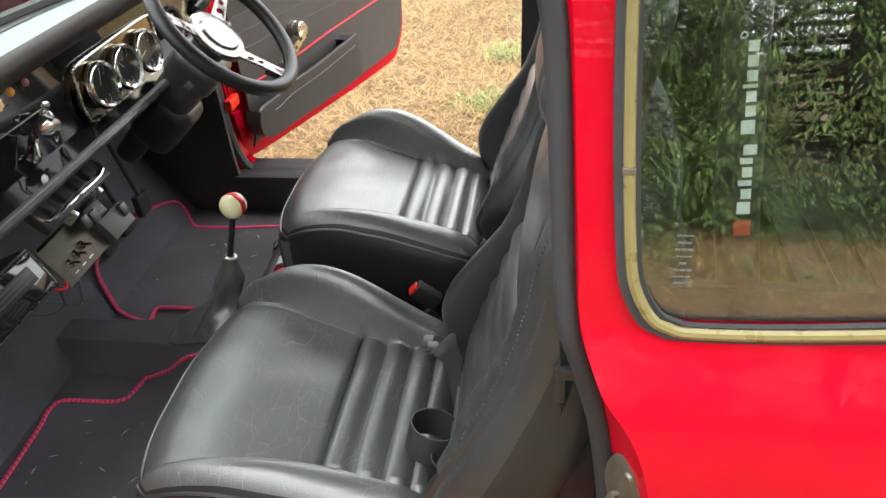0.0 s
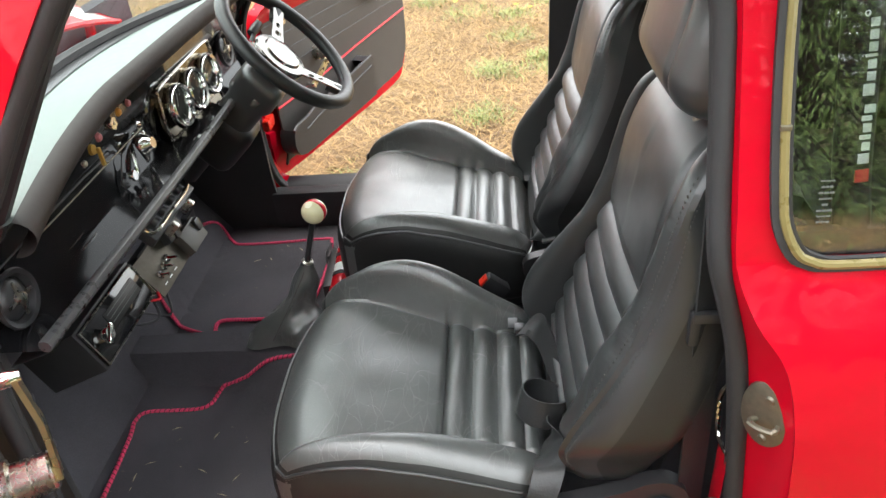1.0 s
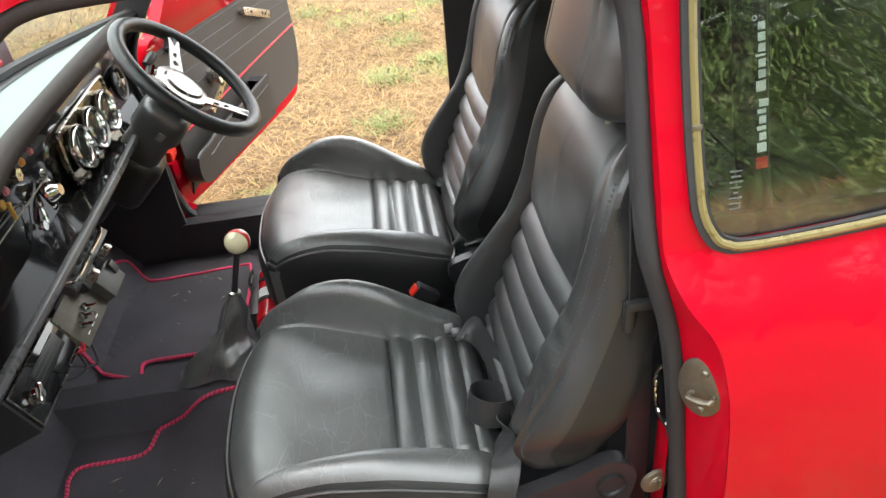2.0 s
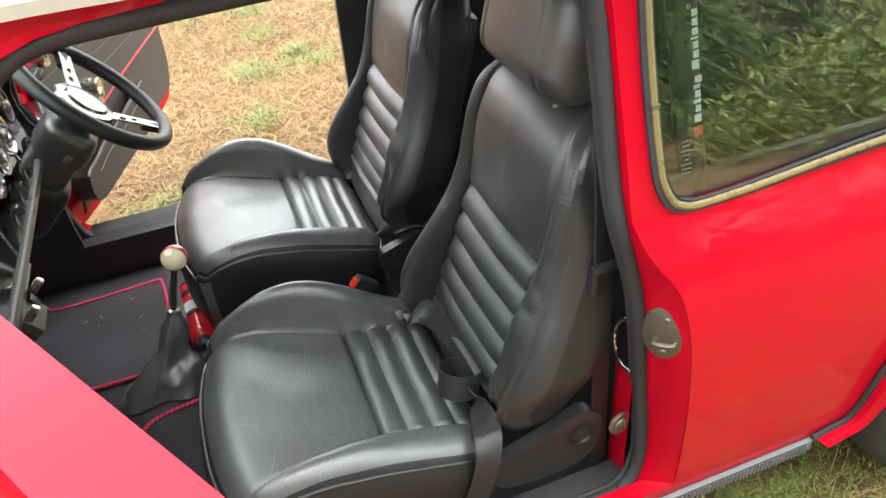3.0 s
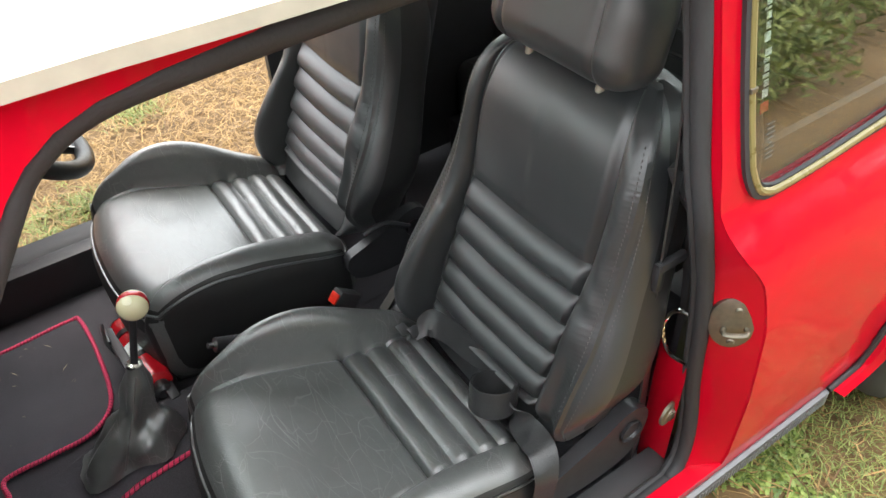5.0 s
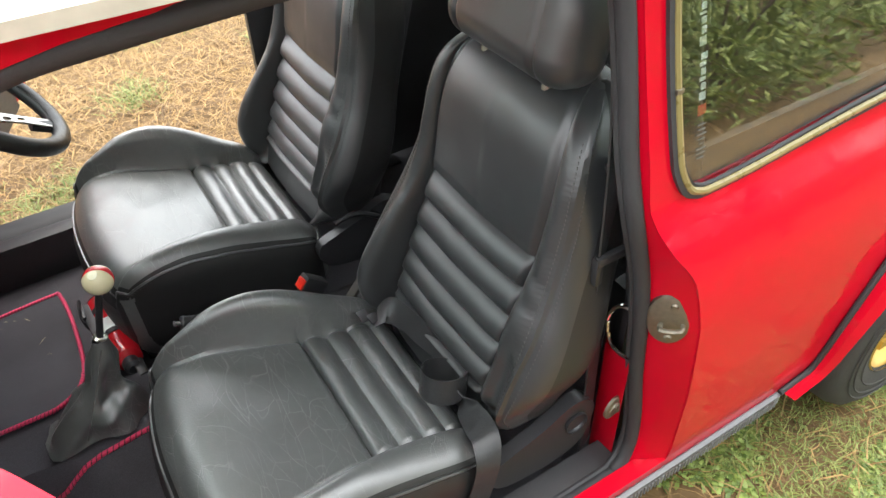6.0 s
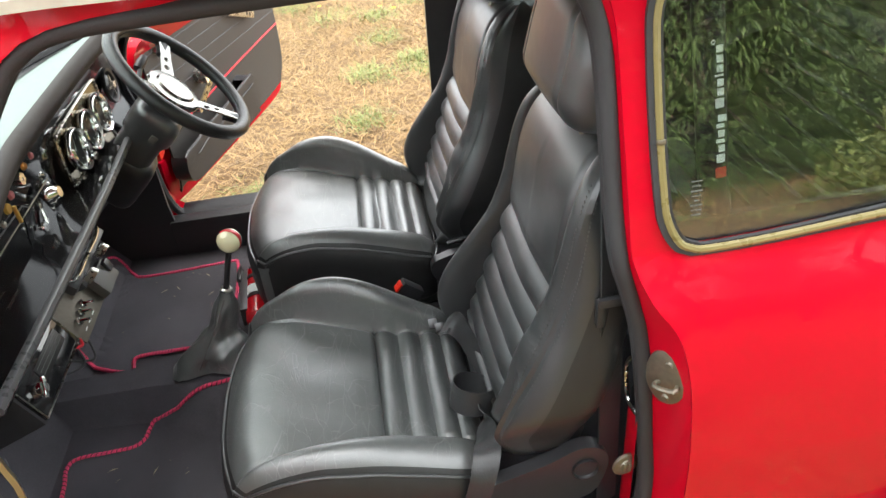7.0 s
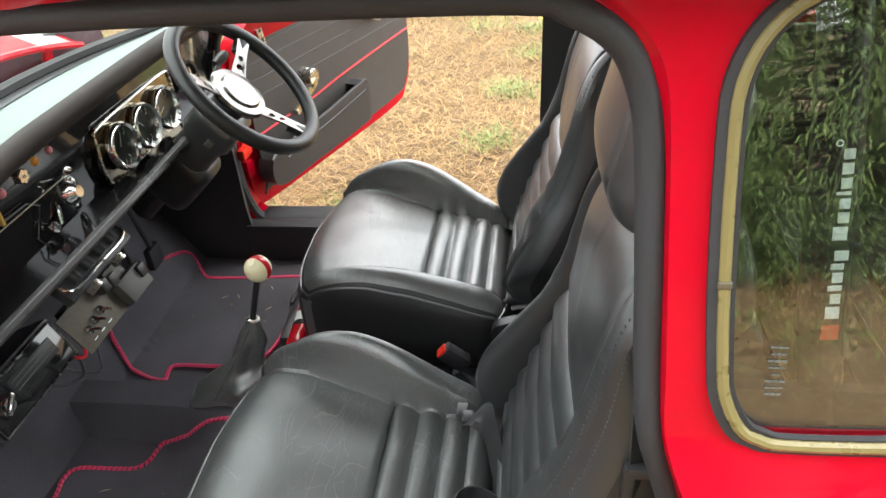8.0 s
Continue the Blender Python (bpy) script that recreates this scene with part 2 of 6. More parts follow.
def smooth_path(pts, n=8, closed=False):
    """Catmull-Rom through the points."""
    p = [Vector(q) for q in pts]
    out = []
    cnt = len(p) if closed else len(p) - 1
    for i in range(cnt):
        if closed:
            a, b, c, d = p[i - 1], p[i], p[(i + 1) % len(p)], p[(i + 2) % len(p)]
        else:
            a, b, c, d = p[max(i - 1, 0)], p[i], p[i + 1], p[min(i + 2, len(p) - 1)]
        for k in range(n):
            t = k / n
            out.append(0.5 * ((2 * b) + (c - a) * t + (2 * a - 5 * b + 4 * c - d) * t * t + (3 * b - a - 3 * c + d) * t ** 3))
    if not closed:
        out.append(p[-1])
    return out


def sweep(path, section, closed=False, up=(0, 0, 1), scale=None, twist=None, cap=True):
    """A section of (u, v) swept along a path; u to the side, v along up."""
    bm = bmesh.new()
    path = [Vector(q) for q in path]
    rings = []
    n = len(path)
    for i, p in enumerate(path):
        a = path[i - 1] if (i or closed) else path[i]
        b = path[(i + 1) % n] if (i < n - 1 or closed) else path[i]
        t = (b - a).normalized()
        upv = Vector(up(i) if callable(up) else up)
        s = t.cross(upv)
        if s.length < 1e-4:
            s = t.cross(Vector((1, 0.1, 0)))
        s.normalize()
        v = s.cross(t)
        if twist:
            q = Matrix.Rotation(twist(i / max(1, n - 1)), 3, t)
            s, v = q @ s, q @ v
        k = scale(i / max(1, n - 1)) if scale else 1
        rings.append([bm.verts.new(p + s * u * k + v * w * k) for u, w in section])
    m = len(section)
    for i in range(n if closed else n - 1):
        a, b = rings[i], rings[(i + 1) % n]
        for j in range(m):
            bm.faces.new((a[j], a[(j + 1) % m], b[(j + 1) % m], b[j]))
    if not closed and cap:
        bm.faces.new(rings[0][::-1])
        bm.faces.new(rings[-1])
    return bm


def ring(r, n=10, ry=None):
    return [(r * math.cos(2 * math.pi * i / n), (ry or r) * math.sin(2 * math.pi * i / n)) for i in range(n)]


def tube(pts, r, n=10, smooth=6, closed=False):
    return sweep(smooth_path(pts, smooth, closed) if smooth else pts, ring(r, n), closed, up=(0.13, 0.21, 1))


def fill(outline, holes=(), cuts=(), warp=None, thick=0.0):
    """A sheet in x and z with holes, cut along x and z lines, bent by warp(x, z) -> y and thickened towards +y."""
    bm = bmesh.new()
    for loop in (outline, *holes):
        vs = [bm.verts.new((q[0], 0, q[1])) for q in loop]
        for a, b in zip(vs, vs[1:] + vs[:1]):
            bm.edges.new((a, b))
    bmesh.ops.triangle_fill(bm, edges=bm.edges[:], use_beauty=True)
    for axis, values in cuts:
        for v in values:
            co, no = ((v, 0, 0), (1, 0, 0)) if axis == "x" else ((0, 0, v), (0, 0, 1))
            bmesh.ops.bisect_plane(bm, geom=bm.verts[:] + bm.edges[:] + bm.faces[:], plane_co=co, plane_no=no)
    if thick:
        r = bmesh.ops.extrude_face_region(bm, geom=bm.faces[:])
        for v in r["geom"]:
            if isinstance(v, bmesh.types.BMVert):
                v.co.y += thick
    if warp:
        for v in bm.verts:
            v.co.y += warp(v.co.x, v.co.z)
    return bm


def loft(a, b, n=0, thick=0.0):
    """A strip of skin between two lines of points."""
    bm = bmesh.new()
    p, q = [bm.verts.new(v) for v in a], [bm.verts.new(v) for v in b]
    for i in range(len(a) - 1):
        bm.faces.new((p[i], p[i + 1], q[i + 1], q[i]))
    return bm


def pillow(half, r, n, shape=None, m=None):
    """A closely meshed block with round edges, formed by shape(co)."""
    hx, hy, hz = half
    bm = bmesh.new()
    seen = {}

    def vert(i, j, k):
        key = (i, j, k)
        if key not in seen:
            p = Vector(((2 * i / n[0] - 1) * hx, (2 * j / n[1] - 1) * hy, (2 * k / n[2] - 1) * hz))
            q = Vector([max(-(h - r), min(h - r, c)) for c, h in zip(p, half)])
            d = p - q
            if d.length > 1e-9:
                p = q + d.normalized() * r
            seen[key] = bm.verts.new(p)
        return seen[key]

    for a, b, c in ((0, 1, 2), (1, 2, 0), (2, 0, 1)):
        for end in (0, n[c]):
            for i in range(n[a]):
                for j in range(n[b]):
                    vs = []
                    for di, dj in ((0, 0), (1, 0), (1, 1), (0, 1)):
                        key = [0, 0, 0]
                        key[a], key[b], key[c] = i + di, j + dj, end
                        vs.append(vert(*key))
                    bm.faces.new(vs)
    if shape:
        for v in bm.verts:
            v.co = shape(v.co.copy())
    if m:
        bmesh.ops.transform(bm, matrix=m, verts=bm.verts)
    return bm


def resample(pts, n):
    p = [Vector(q) for q in pts]
    d = [0.0]
    for a, b in zip(p, p[1:]):
        d.append(d[-1] + (b - a).length)
    return [Vector([float(np.interp(d[-1] * i / (n - 1), d, [q[k] for q in p])) for k in range(3)]) for i in range(n)]


def ease(x):
    x = max(0.0, min(1.0, x))
    return x * x * (3 - 2 * x)


def steps(a, b, d):
    n = max(1, round((b - a) / d))
    return [a + (b - a) * i / n for i in range(n + 1)]


def mirrored(bm):
    """The other side of the car: a copy mirrored at its centre line."""
    b = bm.copy()
    for v in b.verts:
        v.co.y = 2 * MID - v.co.y
    bmesh.ops.reverse_faces(b, faces=b.faces[:])
    return b


# ---- the car's main lines (front is -x, its near side at small y) ----
MID = 1.116
PROFILE = [(0.10, 0.47), (0.215, 0.452), (0.30, 0.441), (0.45, 0.437), (0.60, 0.441), (0.69, 0.453), (0.74, 0.470), (0.775, 0.492), (0.80, 0.503),
           (0.83, 0.507), (0.86, 0.512), (1.0, 0.540), (1.09, 0.556), (1.19, 0.570)]


def side(x, z):
    """The outer side of the body at a height."""
    y = float(np.interp(z, [q[0] for q in PROFILE], [q[1] for q in PROFILE]))
    y -= ease((-0.25 - x) / 0.35) * float(np.interp(z, [0.83, 1.05, 1.19], [0.0, 0.032, 0.032]))
    return y + 0.05 * max(0, x - 0.6) ** 2 + 0.06 * max(0, -0.85 - x) ** 2


ZCUTS = [0.25, 0.30, 0.37, 0.45, 0.52, 0.60, 0.65, 0.69, 0.715, 0.74, 0.76, 0.78, 0.80, 0.82, 0.85, 0.92, 1.0, 1.06, 1.12]

# ---- car body ----
car = thing("car", "small red two-door car with white roof and both doors open", "car", (0, 0, 0))
QW = [(0.046, 1.10), (0.045, 1.05), (0.05, 0.95), (0.056, 0.88), (0.062, 0.843), (0.078, 0.811), (0.095, 0.800), (0.118, 0.796), (0.21, 0.797), (0.35, 0.803), (0.55, 0.811), (0.80, 0.825),
      (0.86, 0.85), (0.88, 0.90), (0.86, 0.98), (0.80, 1.10), (0.74, 1.15), (0.6, 1.163), (0.35, 1.165), (0.12, 1.163), (0.085, 1.157), (0.060, 1.135)]
QW = [(q.x, q.z) for q in smooth_path([(x, 0, z) for x, z in QW], 3, True)]
ARCH = [(0.42, 0.235), (0.455, 0.245), (0.495, 0.264), (0.518, 0.353), (0.557, 0.463), (0.608, 0.557), (0.68, 0.63), (0.78, 0.67), (0.90, 0.68), (1.02, 0.65), (1.12, 0.57), (1.18, 0.45), (1.2, 0.26)]
ARCHS = [(q.x, q.z) for q in smooth_path([(x, 0, z) for x, z in ARCH], 3)]
SHUT = [(-0.07, 1.164), (-0.035, 1.152), (-0.008, 1.130), (0.007, 1.10), (0.014, 1.05), (0.02, 0.95), (0.025, 0.87), (0.030, 0.80), (0.05, 0.745), (0.085, 0.69), (0.105, 0.60), (0.116, 0.46), (0.12, 0.30), (0.12, 0.255), (0.12, 0.222)]
SHUTS = [(q.x, q.z) for q in smooth_path([(x, 0, z) for x, z in SHUT], 4)]
quarter = SHUTS + ARCHS + [(1.45, 0.26), (1.50, 0.50), (1.46, 0.78), (1.38, 0.85), (1.2, 1.12), (1.1, 1.182), (0.5, 1.186), (-0.07, 1.186)]
CUTS = [("z", ZCUTS), ("x", steps(-0.9, 1.4, 0.06))]
bm = fill(quarter, [QW], CUTS, side, 0.022)
bm2 = mirrored(bm)
part("quarter_panel", bm, red_paint, car)
part("quarter_panel", bm2, red_paint, car)
APIL = [(-0.845, 0.82), (-0.775, 0.91), (-0.715, 0.995), (-0.675, 1.052), (-0.640, 1.100), (-0.626, 1.118), (-0.609, 1.134), (-0.588, 1.147), (-0.560, 1.156), (-0.52, 1.161), (-0.47, 1.163), (-0.07, 1.164), (-0.07, 1.186), (-0.48, 1.187), (-0.58, 1.182), (-0.66, 1.155), (-0.72, 1.10), (-0.81, 0.97), (-0.92, 0.81)]
bm = fill(APIL, (), CUTS, side, 0.03)
bm2 = mirrored(bm)
part("windscreen_pillar", bm, red_paint, car)
part("windscreen_pillar", bm2, red_paint, car)
SILL = [(-0.92, 0.81), (-0.845, 0.82), (-0.868, 0.75), (-0.885, 0.60), (-0.885, 0.35), (-0.87, 0.29), (-0.83, 0.262), (0.12, 0.262), (0.12, 0.222), (-0.92, 0.222), (-1.02, 0.30), (-1.06, 0.45), (-1.08, 0.60), (-1.08, 0.70)]
bm = fill(SILL, (), CUTS + [("x", steps(-1.08, -0.9, 0.06))], side, 0.03)
bm2 = mirrored(bm)
part("hinge_post", bm, red_paint, car)
part("hinge_post", bm2, red_paint, car)
# the shut face behind the door's edge, and the sill's top
SEAL = [(-0.30, 1.156), (-0.10, 1.155), (-0.060, 1.146), (-0.026, 1.124), (-0.008, 1.09), (0.002, 1.04), (0.010, 0.93), (0.014, 0.86), (0.020, 0.79), (0.037, 0.73), (0.055, 0.66), (0.069, 0.56), (0.079, 0.45), (0.084, 0.36), (0.076, 0.29), (0.045, 0.252), (-0.02, 0.244),
        (-0.40, 0.244), (-0.80, 0.246), (-0.85, 0.265), (-0.872, 0.31), (-0.882, 0.40), (-0.880, 0.60), (-0.868, 0.74), (-0.834, 0.82), (-0.770, 0.91), (-0.712, 0.995), (-0.636, 1.098), (-0.606, 1.130), (-0.562, 1.149), (-0.48, 1.154)]


def seal_y(x, z):
    back = float(np.interp(z, [0.24, 0.30, 0.45, 0.8, 0.87, 1.08, 1.18], [0.482, 0.495, 0.512, 0.518, 0.536, 0.568, 0.566]))
    front = float(np.interp(z, [0.24, 0.30, 0.45, 0.8, 1.05, 1.18], [0.482, 0.495, 0.512, 0.514, 0.530, 0.555]))
    k = ease((x + 0.6) / 0.5)
    return back * k + front * (1 - k)


SEALP = smooth_path([(x, seal_y(x, z), z) for x, z in SEAL], 5, True)
lo = resample([(q.x + 0.008, q.y - 0.004, q.z) for q in SEALP[5 * 8:5 * 16]], 40)
hi = resample([(x, side(x, z) + 0.004, z) for x, z in [(q[0], q[1]) for q in SHUTS[28:]]], 40)
bm = loft(lo, hi)
bm2 = mirrored(bm)
part("shut_face", bm, red_paint, car)
part("shut_face", bm2, red_paint, car)
lo = resample([(q.x + 0.008, q.y - 0.002, q.z) for q in SEALP[5:41]], 36)
hi = resample([(x, side(x, z) + 0.003, z) for x, z in SHUTS[:29]], 36)
bm = loft(lo, hi)
bm2 = mirrored(bm)
part("upper_shut_face", bm, red_paint, car)
part("upper_shut_face", bm2, red_paint, car)
lo = [(x, seal_y(x, 1.155) - 0.002, 1.160) for x in steps(-0.54, -0.06, 0.06)]
hi = [(x, side(x, 1.165) + 0.003, 1.1665) for x in steps(-0.54, -0.06, 0.06)]
bm = loft(lo, hi)
bm2 = mirrored(bm)
part("cant_rail", bm, red_paint, car)
part("cant_rail", bm2, red_paint, car)
back_in = resample([(q.x - 0.004, q.y + 0.012, q.z) for q in SEALP[5 * 8:5 * 16]], 40)
back_out = resample([(x + 0.012, side(x, z) + 0.021, z) for x, z in SHUTS[28:]], 40)
bm = loft(back_in, back_out)
bm2 = mirrored(bm)
part("shut_backing", bm, red_paint, car)
part("shut_backing", bm2, red_paint, car)
lo = [(x, 0.488, 0.240) for x in steps(-0.86, 0.10, 0.08)]
hi = [(x, side(x, 0.262) + 0.003, 0.2615) for x in steps(-0.86, 0.12, 0.0817)][:len(lo)]
bm = loft(lo, hi)
bm2 = mirrored(bm)
part("sill_step", bm, red_paint, car)
part("sill_step", bm2, red_paint, car)
cover = sweep([(x, 2 * MID - 0.468, 0.262) for x in steps(-0.86, 0.10, 0.08)], [(-0.034, -0.012), (0.034, -0.012), (0.034, 0.006), (0.024, 0.013), (-0.024, 0.013), (-0.034, 0.006)])
part("sill_cover", cover, rubber, car, "black rubber sill cover")
strip = sweep([(x, 0.447, 0.222) for x in steps(-0.95, 0.415, 0.1)], [(-0.010, -0.013), (0.007, -0.013), (0.007, 0.010), (0.0, 0.013), (-0.010, 0.008)])
strip2 = mirrored(strip)
part("sill_moulding", strip, grey_strip, car, "grey ribbed sill moulding")
part("sill_moulding", strip2, grey_strip, car, "grey ribbed sill moulding")
ribs = join(*[box(0.003, 0.002, 0.020, (x, 0.4365, 0.221)) for x in steps(-0.2, 0.40, 0.008)])
part("moulding_ribs", ribs, grey_strip, car)
# rubber seals round both door openings
seal = sweep(SEALP, [(u, v) for u, v in ring(0.0118, 12, 0.0118)], True, up=(0, 1, 0))
seal2 = mirrored(seal)
part("door_seal", seal, rubber, car, "soft black rubber door seal")
part("door_seal", seal2, rubber, car, "soft black rubber door seal")
lip = sweep([Vector((q.x, q.y + 0.012, q.z)) + (Vector((-0.38, 0, 0.75)) - Vector((q.x, 0, q.z))).normalized() * 0.006 for q in SEALP], ring(0.006, 8), True, up=(0, 1, 0))
lip2 = mirrored(lip)
part("seal_lip", lip, rubber, car)
part("seal_lip", lip2, rubber, car)
# roof with gutter and lining
bm = bmesh.new()
rows = []
for x in steps(-0.76, 1.2, 0.03):
    row = []
    f = ease((x + 0.78) / 0.30)
    drop = 0.075 * max(0.0, (-0.62 - x) / 0.14) ** 2
    for k in range(49):
        s = -1 + 2 * k / 48
        e = max(0.0, 1 - abs(s) ** 3.0)
        y = MID + s * (MID - 0.530 - 0.10 * max(0.0, (-0.62 - x) / 0.14) ** 2)
        row.append(bm.verts.new((x, y, 1.186 - drop + (0.04 + 0.105 * f) * e ** 0.7)))
    rows.append(row)
for a, b in zip(rows, rows[1:]):
    for k in range(48):
        bm.faces.new((a[k], a[k + 1], b[k + 1], b[k]))
r = bmesh.ops.extrude_face_region(bm, geom=bm.faces[:])
for v in r["geom"]:
    if isinstance(v, bmesh.types.BMVert):
        v.co.z -= 0.006
part("roof", bm, white_paint, car, "glossy white painted roof")
bm = bmesh.new()
rows = []
for x in steps(-0.55, 1.1, 0.1):
    rows.append([bm.verts.new((x, MID + s * 0.56, 1.168 + 0.10 * (1 - abs(s) ** 3))) for s in steps(-1, 1, 0.1)])
for a, b in zip(rows, rows[1:]):
    for k in range(len(a) - 1):
        bm.faces.new((a[k], a[k + 1], b[k + 1], b[k]))
# unseen lining, made pale so that it bounces light onto the cushions
part("headlining", bm, headlining, car, "pale grey headlining")
gp = [(-0.74, 0.600, 1.100), (-0.70, 0.565, 1.152), (-0.64, 0.537, 1.178), (-0.56, 0.525, 1.186), (-0.4, 0.523, 1.186), (0.2, 0.525, 1.187), (0.8, 0.53, 1.186), (1.1, 0.55, 1.18)]
gut = sweep(smooth_path(gp, 6), [(-0.009, -0.006), (0.012, -0.006), (0.013, 0.006), (0.010, 0.007), (0.007, 0.0), (-0.009, 0.002)])
gut2 = mirrored(gut)
part("rain_gutter", gut, gutter_shaded, car, "cream rain gutter")
part("rain_gutter", gut2, gutter_shaded, car, "cream rain gutter")
# rear quarter windows: rubber, cream insert, glass
for flip in (0, 1):
    ctr = Vector((0.45, 0, 0.98))

    def wline(k, dy):
        return [Vector((x, side(x, z) + dy, z)) + (ctr - Vector((x, 0, z))).normalized() * k for x, z in QW]

    a = sweep(wline(0.003, -0.002), [(-0.004, -0.004), (0.004, -0.004), (0.004, 0.006), (-0.004, 0.006)], True, up=(0, 1, 0))
    b = sweep(wline(0.011, -0.004), ring(0.0054, 8, 0.0054), True, up=(0, 1, 0))
    b2 = sweep(wline(0.0180, 0.001), [(-0.0025, -0.003), (0.0025, -0.003), (0.0025, 0.003), (-0.0025, 0.003)], True, up=(0, 1, 0))
    c = fill([(q.x, q.z) for q in wline(0.012, 0)], (), [("z", ZCUTS)], lambda x, z: side(x, z) + 0.004, 0.004)
    if flip:
        a, b, b2, c = (mirrored(q) for q in (a, b, b2, c))
    w = part("window", a, rubber, car, "rear side window in black rubber with cream insert")
    part("window_insert", b, cream, w, "yellowed cream filler strip")
    part("inner_rubber", b2, rubber, w)
    pane = part("pane", c, tinted_glass, w)
    pane.visible_shadow = False
    if not flip:
        clip = box(0.011, 0.004, 0.006, (0.061, side(0.06, 0.948) - 0.0085, 0.948), 0.001)
        part("joint_clip", clip, worn_steel, w)
# maker's etching and a dealer's sticker on the glass, unreadable: bars
marks = []
for k, wd in enumerate((0.020, 0.016, 0.022, 0.018, 0.008, 0.022, 0.020, 0.018)):
    wd *= 0.75
    zz = 0.888 - 0.0062 * k
    for j in range(3):
        marks.append(box(wd * 0.27, 0.0005, 0.0022 if k % 3 else 0.0015, (0.112 + (j - 1) * wd * 0.33, side(0.11, zz) + 0.003, zz)))
tagged(part("glass_etching", join(*marks), etch), "small pale etched maker's mark on glass", "marking")
bars = []
for k in range(9):
    bars.append(box(0.010 if k != 4 else 0.004, 0.0006, 0.020, m=pose(0.505 + 0.0135 * k, side(0.5, 0.83) + 0.0025, 0.842 + 0.0008 * k, 0, 14, 0)))
for k in range(6):
    bars.append(box(0.008, 0.0006, 0.005, m=pose(0.507 + 0.011 * k, side(0.5, 0.86) + 0.0025, 0.860 + 0.0005 * k, 0, 14, 0)))
bars.append(box(0.06, 0.0006, 0.004, (0.56, side(0.5, 0.82) + 0.0025, 0.828)))
tagged(part("window_sticker", join(*bars), sticker_white), "white slanted sticker on rear side glass", "sticker")
# wheel arch flare with its black moulding
flare_in = [(x, side(x, z) + 0.002, z) for x, z in ARCHS]
flare_out = [(x + 0.012 + 0.012 * ease((z - 0.25) / 0.3), side(x, z) - 0.030 - 0.010 * ease((z - 0.25) / 0.2), z - 0.008) for x, z in ARCHS]
mid = [(0.5 * (a[0] + b[0]) - 0.004, 0.5 * (a[1] + b[1]) - 0.006, 0.5 * (a[2] + b[2]) + 0.006) for a, b in zip(flare_in, flare_out)]
under = [(q[0] + 0.012, q[1] + 0.02, q[2] - 0.004) for q in flare_out]
bm = join(loft(flare_in, mid), loft(mid, flare_out), loft(flare_out, under))
bmesh.ops.remove_doubles(bm, verts=bm.verts, dist=0.0005)
bm2 = mirrored(bm)
part("arch_flare", bm, red_paint, car)
part("arch_flare", bm2, red_paint, car)
bm = tube([(x - 0.004, side(x, z) - 0.006, z + 0.002) for x, z in ARCH], 0.006, 8, 4)
bm2 = mirrored(bm)
part("arch_moulding", bm, rubber, car)
part("arch_moulding", bm2, rubber, car)
bm = fill(ARCHS + [(1.2, 0.2), (0.42, 0.2)], (), (), lambda x, z: 0.68, 0.01)
bm = join(bm, loft([(x, side(x, z) + 0.02, z) for x, z in ARCHS], [(x, 0.68, z) for x, z in ARCHS]))
bm2 = mirrored(bm)
part("wheel_housing", bm, plastic, car)
part("wheel_housing", bm2, plastic, car)
# rear panel, rear window
part("rear_panel", box(0.03, 1.2, 0.62, (1.42, MID, 0.53), 0.01), red_paint, car)
bm = join(box(0.03, 1.16, 0.1, m=pose(1.36, MID, 0.87, 0, -30, 0)), box(0.03, 0.08, 0.32, m=pose(1.24, MID - 0.54, 1.03, 0, -30, 0)), box(0.03, 0.08, 0.32, m=pose(1.24, MID + 0.54, 1.03, 0, -30, 0)))
part("rear_window_frame", bm, red_paint, car)
rw = part("rear_window", box(0.004, 1.02, 0.34, m=pose(1.24, MID, 1.03, 0, -30, 0)), glass, car)
rw.visible_shadow = False
lines = join(*[box(0.001, 0.98, 0.0025, m=pose(1.24 - 0.0 - 0.03 * (k - 4) * math.sin(radians(30)), MID, 1.03 + 0.03 * (k - 4) * math.cos(radians(30)), 0, -30, 0) @ Matrix.Translation((-0.004, 0, 0))) for k in range(9)])
part("demister_lines", lines, demister, car)
# windscreen, scuttle, raised front end
part("scuttle", box(0.20, 1.24, 0.02, (-1.12, MID, 0.735), 0.008), red_paint, car)


def screen_x(y):
    return -1.02 + 0.30 * ((y - MID) / 0.6) ** 2 * 0.75


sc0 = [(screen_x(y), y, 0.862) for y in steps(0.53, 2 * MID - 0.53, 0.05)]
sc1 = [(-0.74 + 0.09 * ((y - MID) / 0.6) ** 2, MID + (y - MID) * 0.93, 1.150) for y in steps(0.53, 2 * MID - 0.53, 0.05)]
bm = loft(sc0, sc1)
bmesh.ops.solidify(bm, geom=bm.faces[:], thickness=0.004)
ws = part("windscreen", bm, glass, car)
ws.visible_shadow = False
part("windscreen_rubber", join(tube(sc0, 0.014, 8, 0), tube(sc1, 0.010, 8, 0)), rubber, car)
part("scuttle_shroud", loft([(a[0] - 0.005, a[1], a[2]) for a in sc0], [(-1.09, a[1], 0.745) for a in sc0]), red_paint, car)
bm = bmesh.new()
rows = []
for x in steps(-1.55, -1.11, 0.055):
    rows.append([bm.verts.new((x, MID + q * 0.455, 0.895 - 0.070 * abs(q) ** 2.0 + 0.42 * (-1.11 - x))) for q in steps(-1, 1, 0.05)])
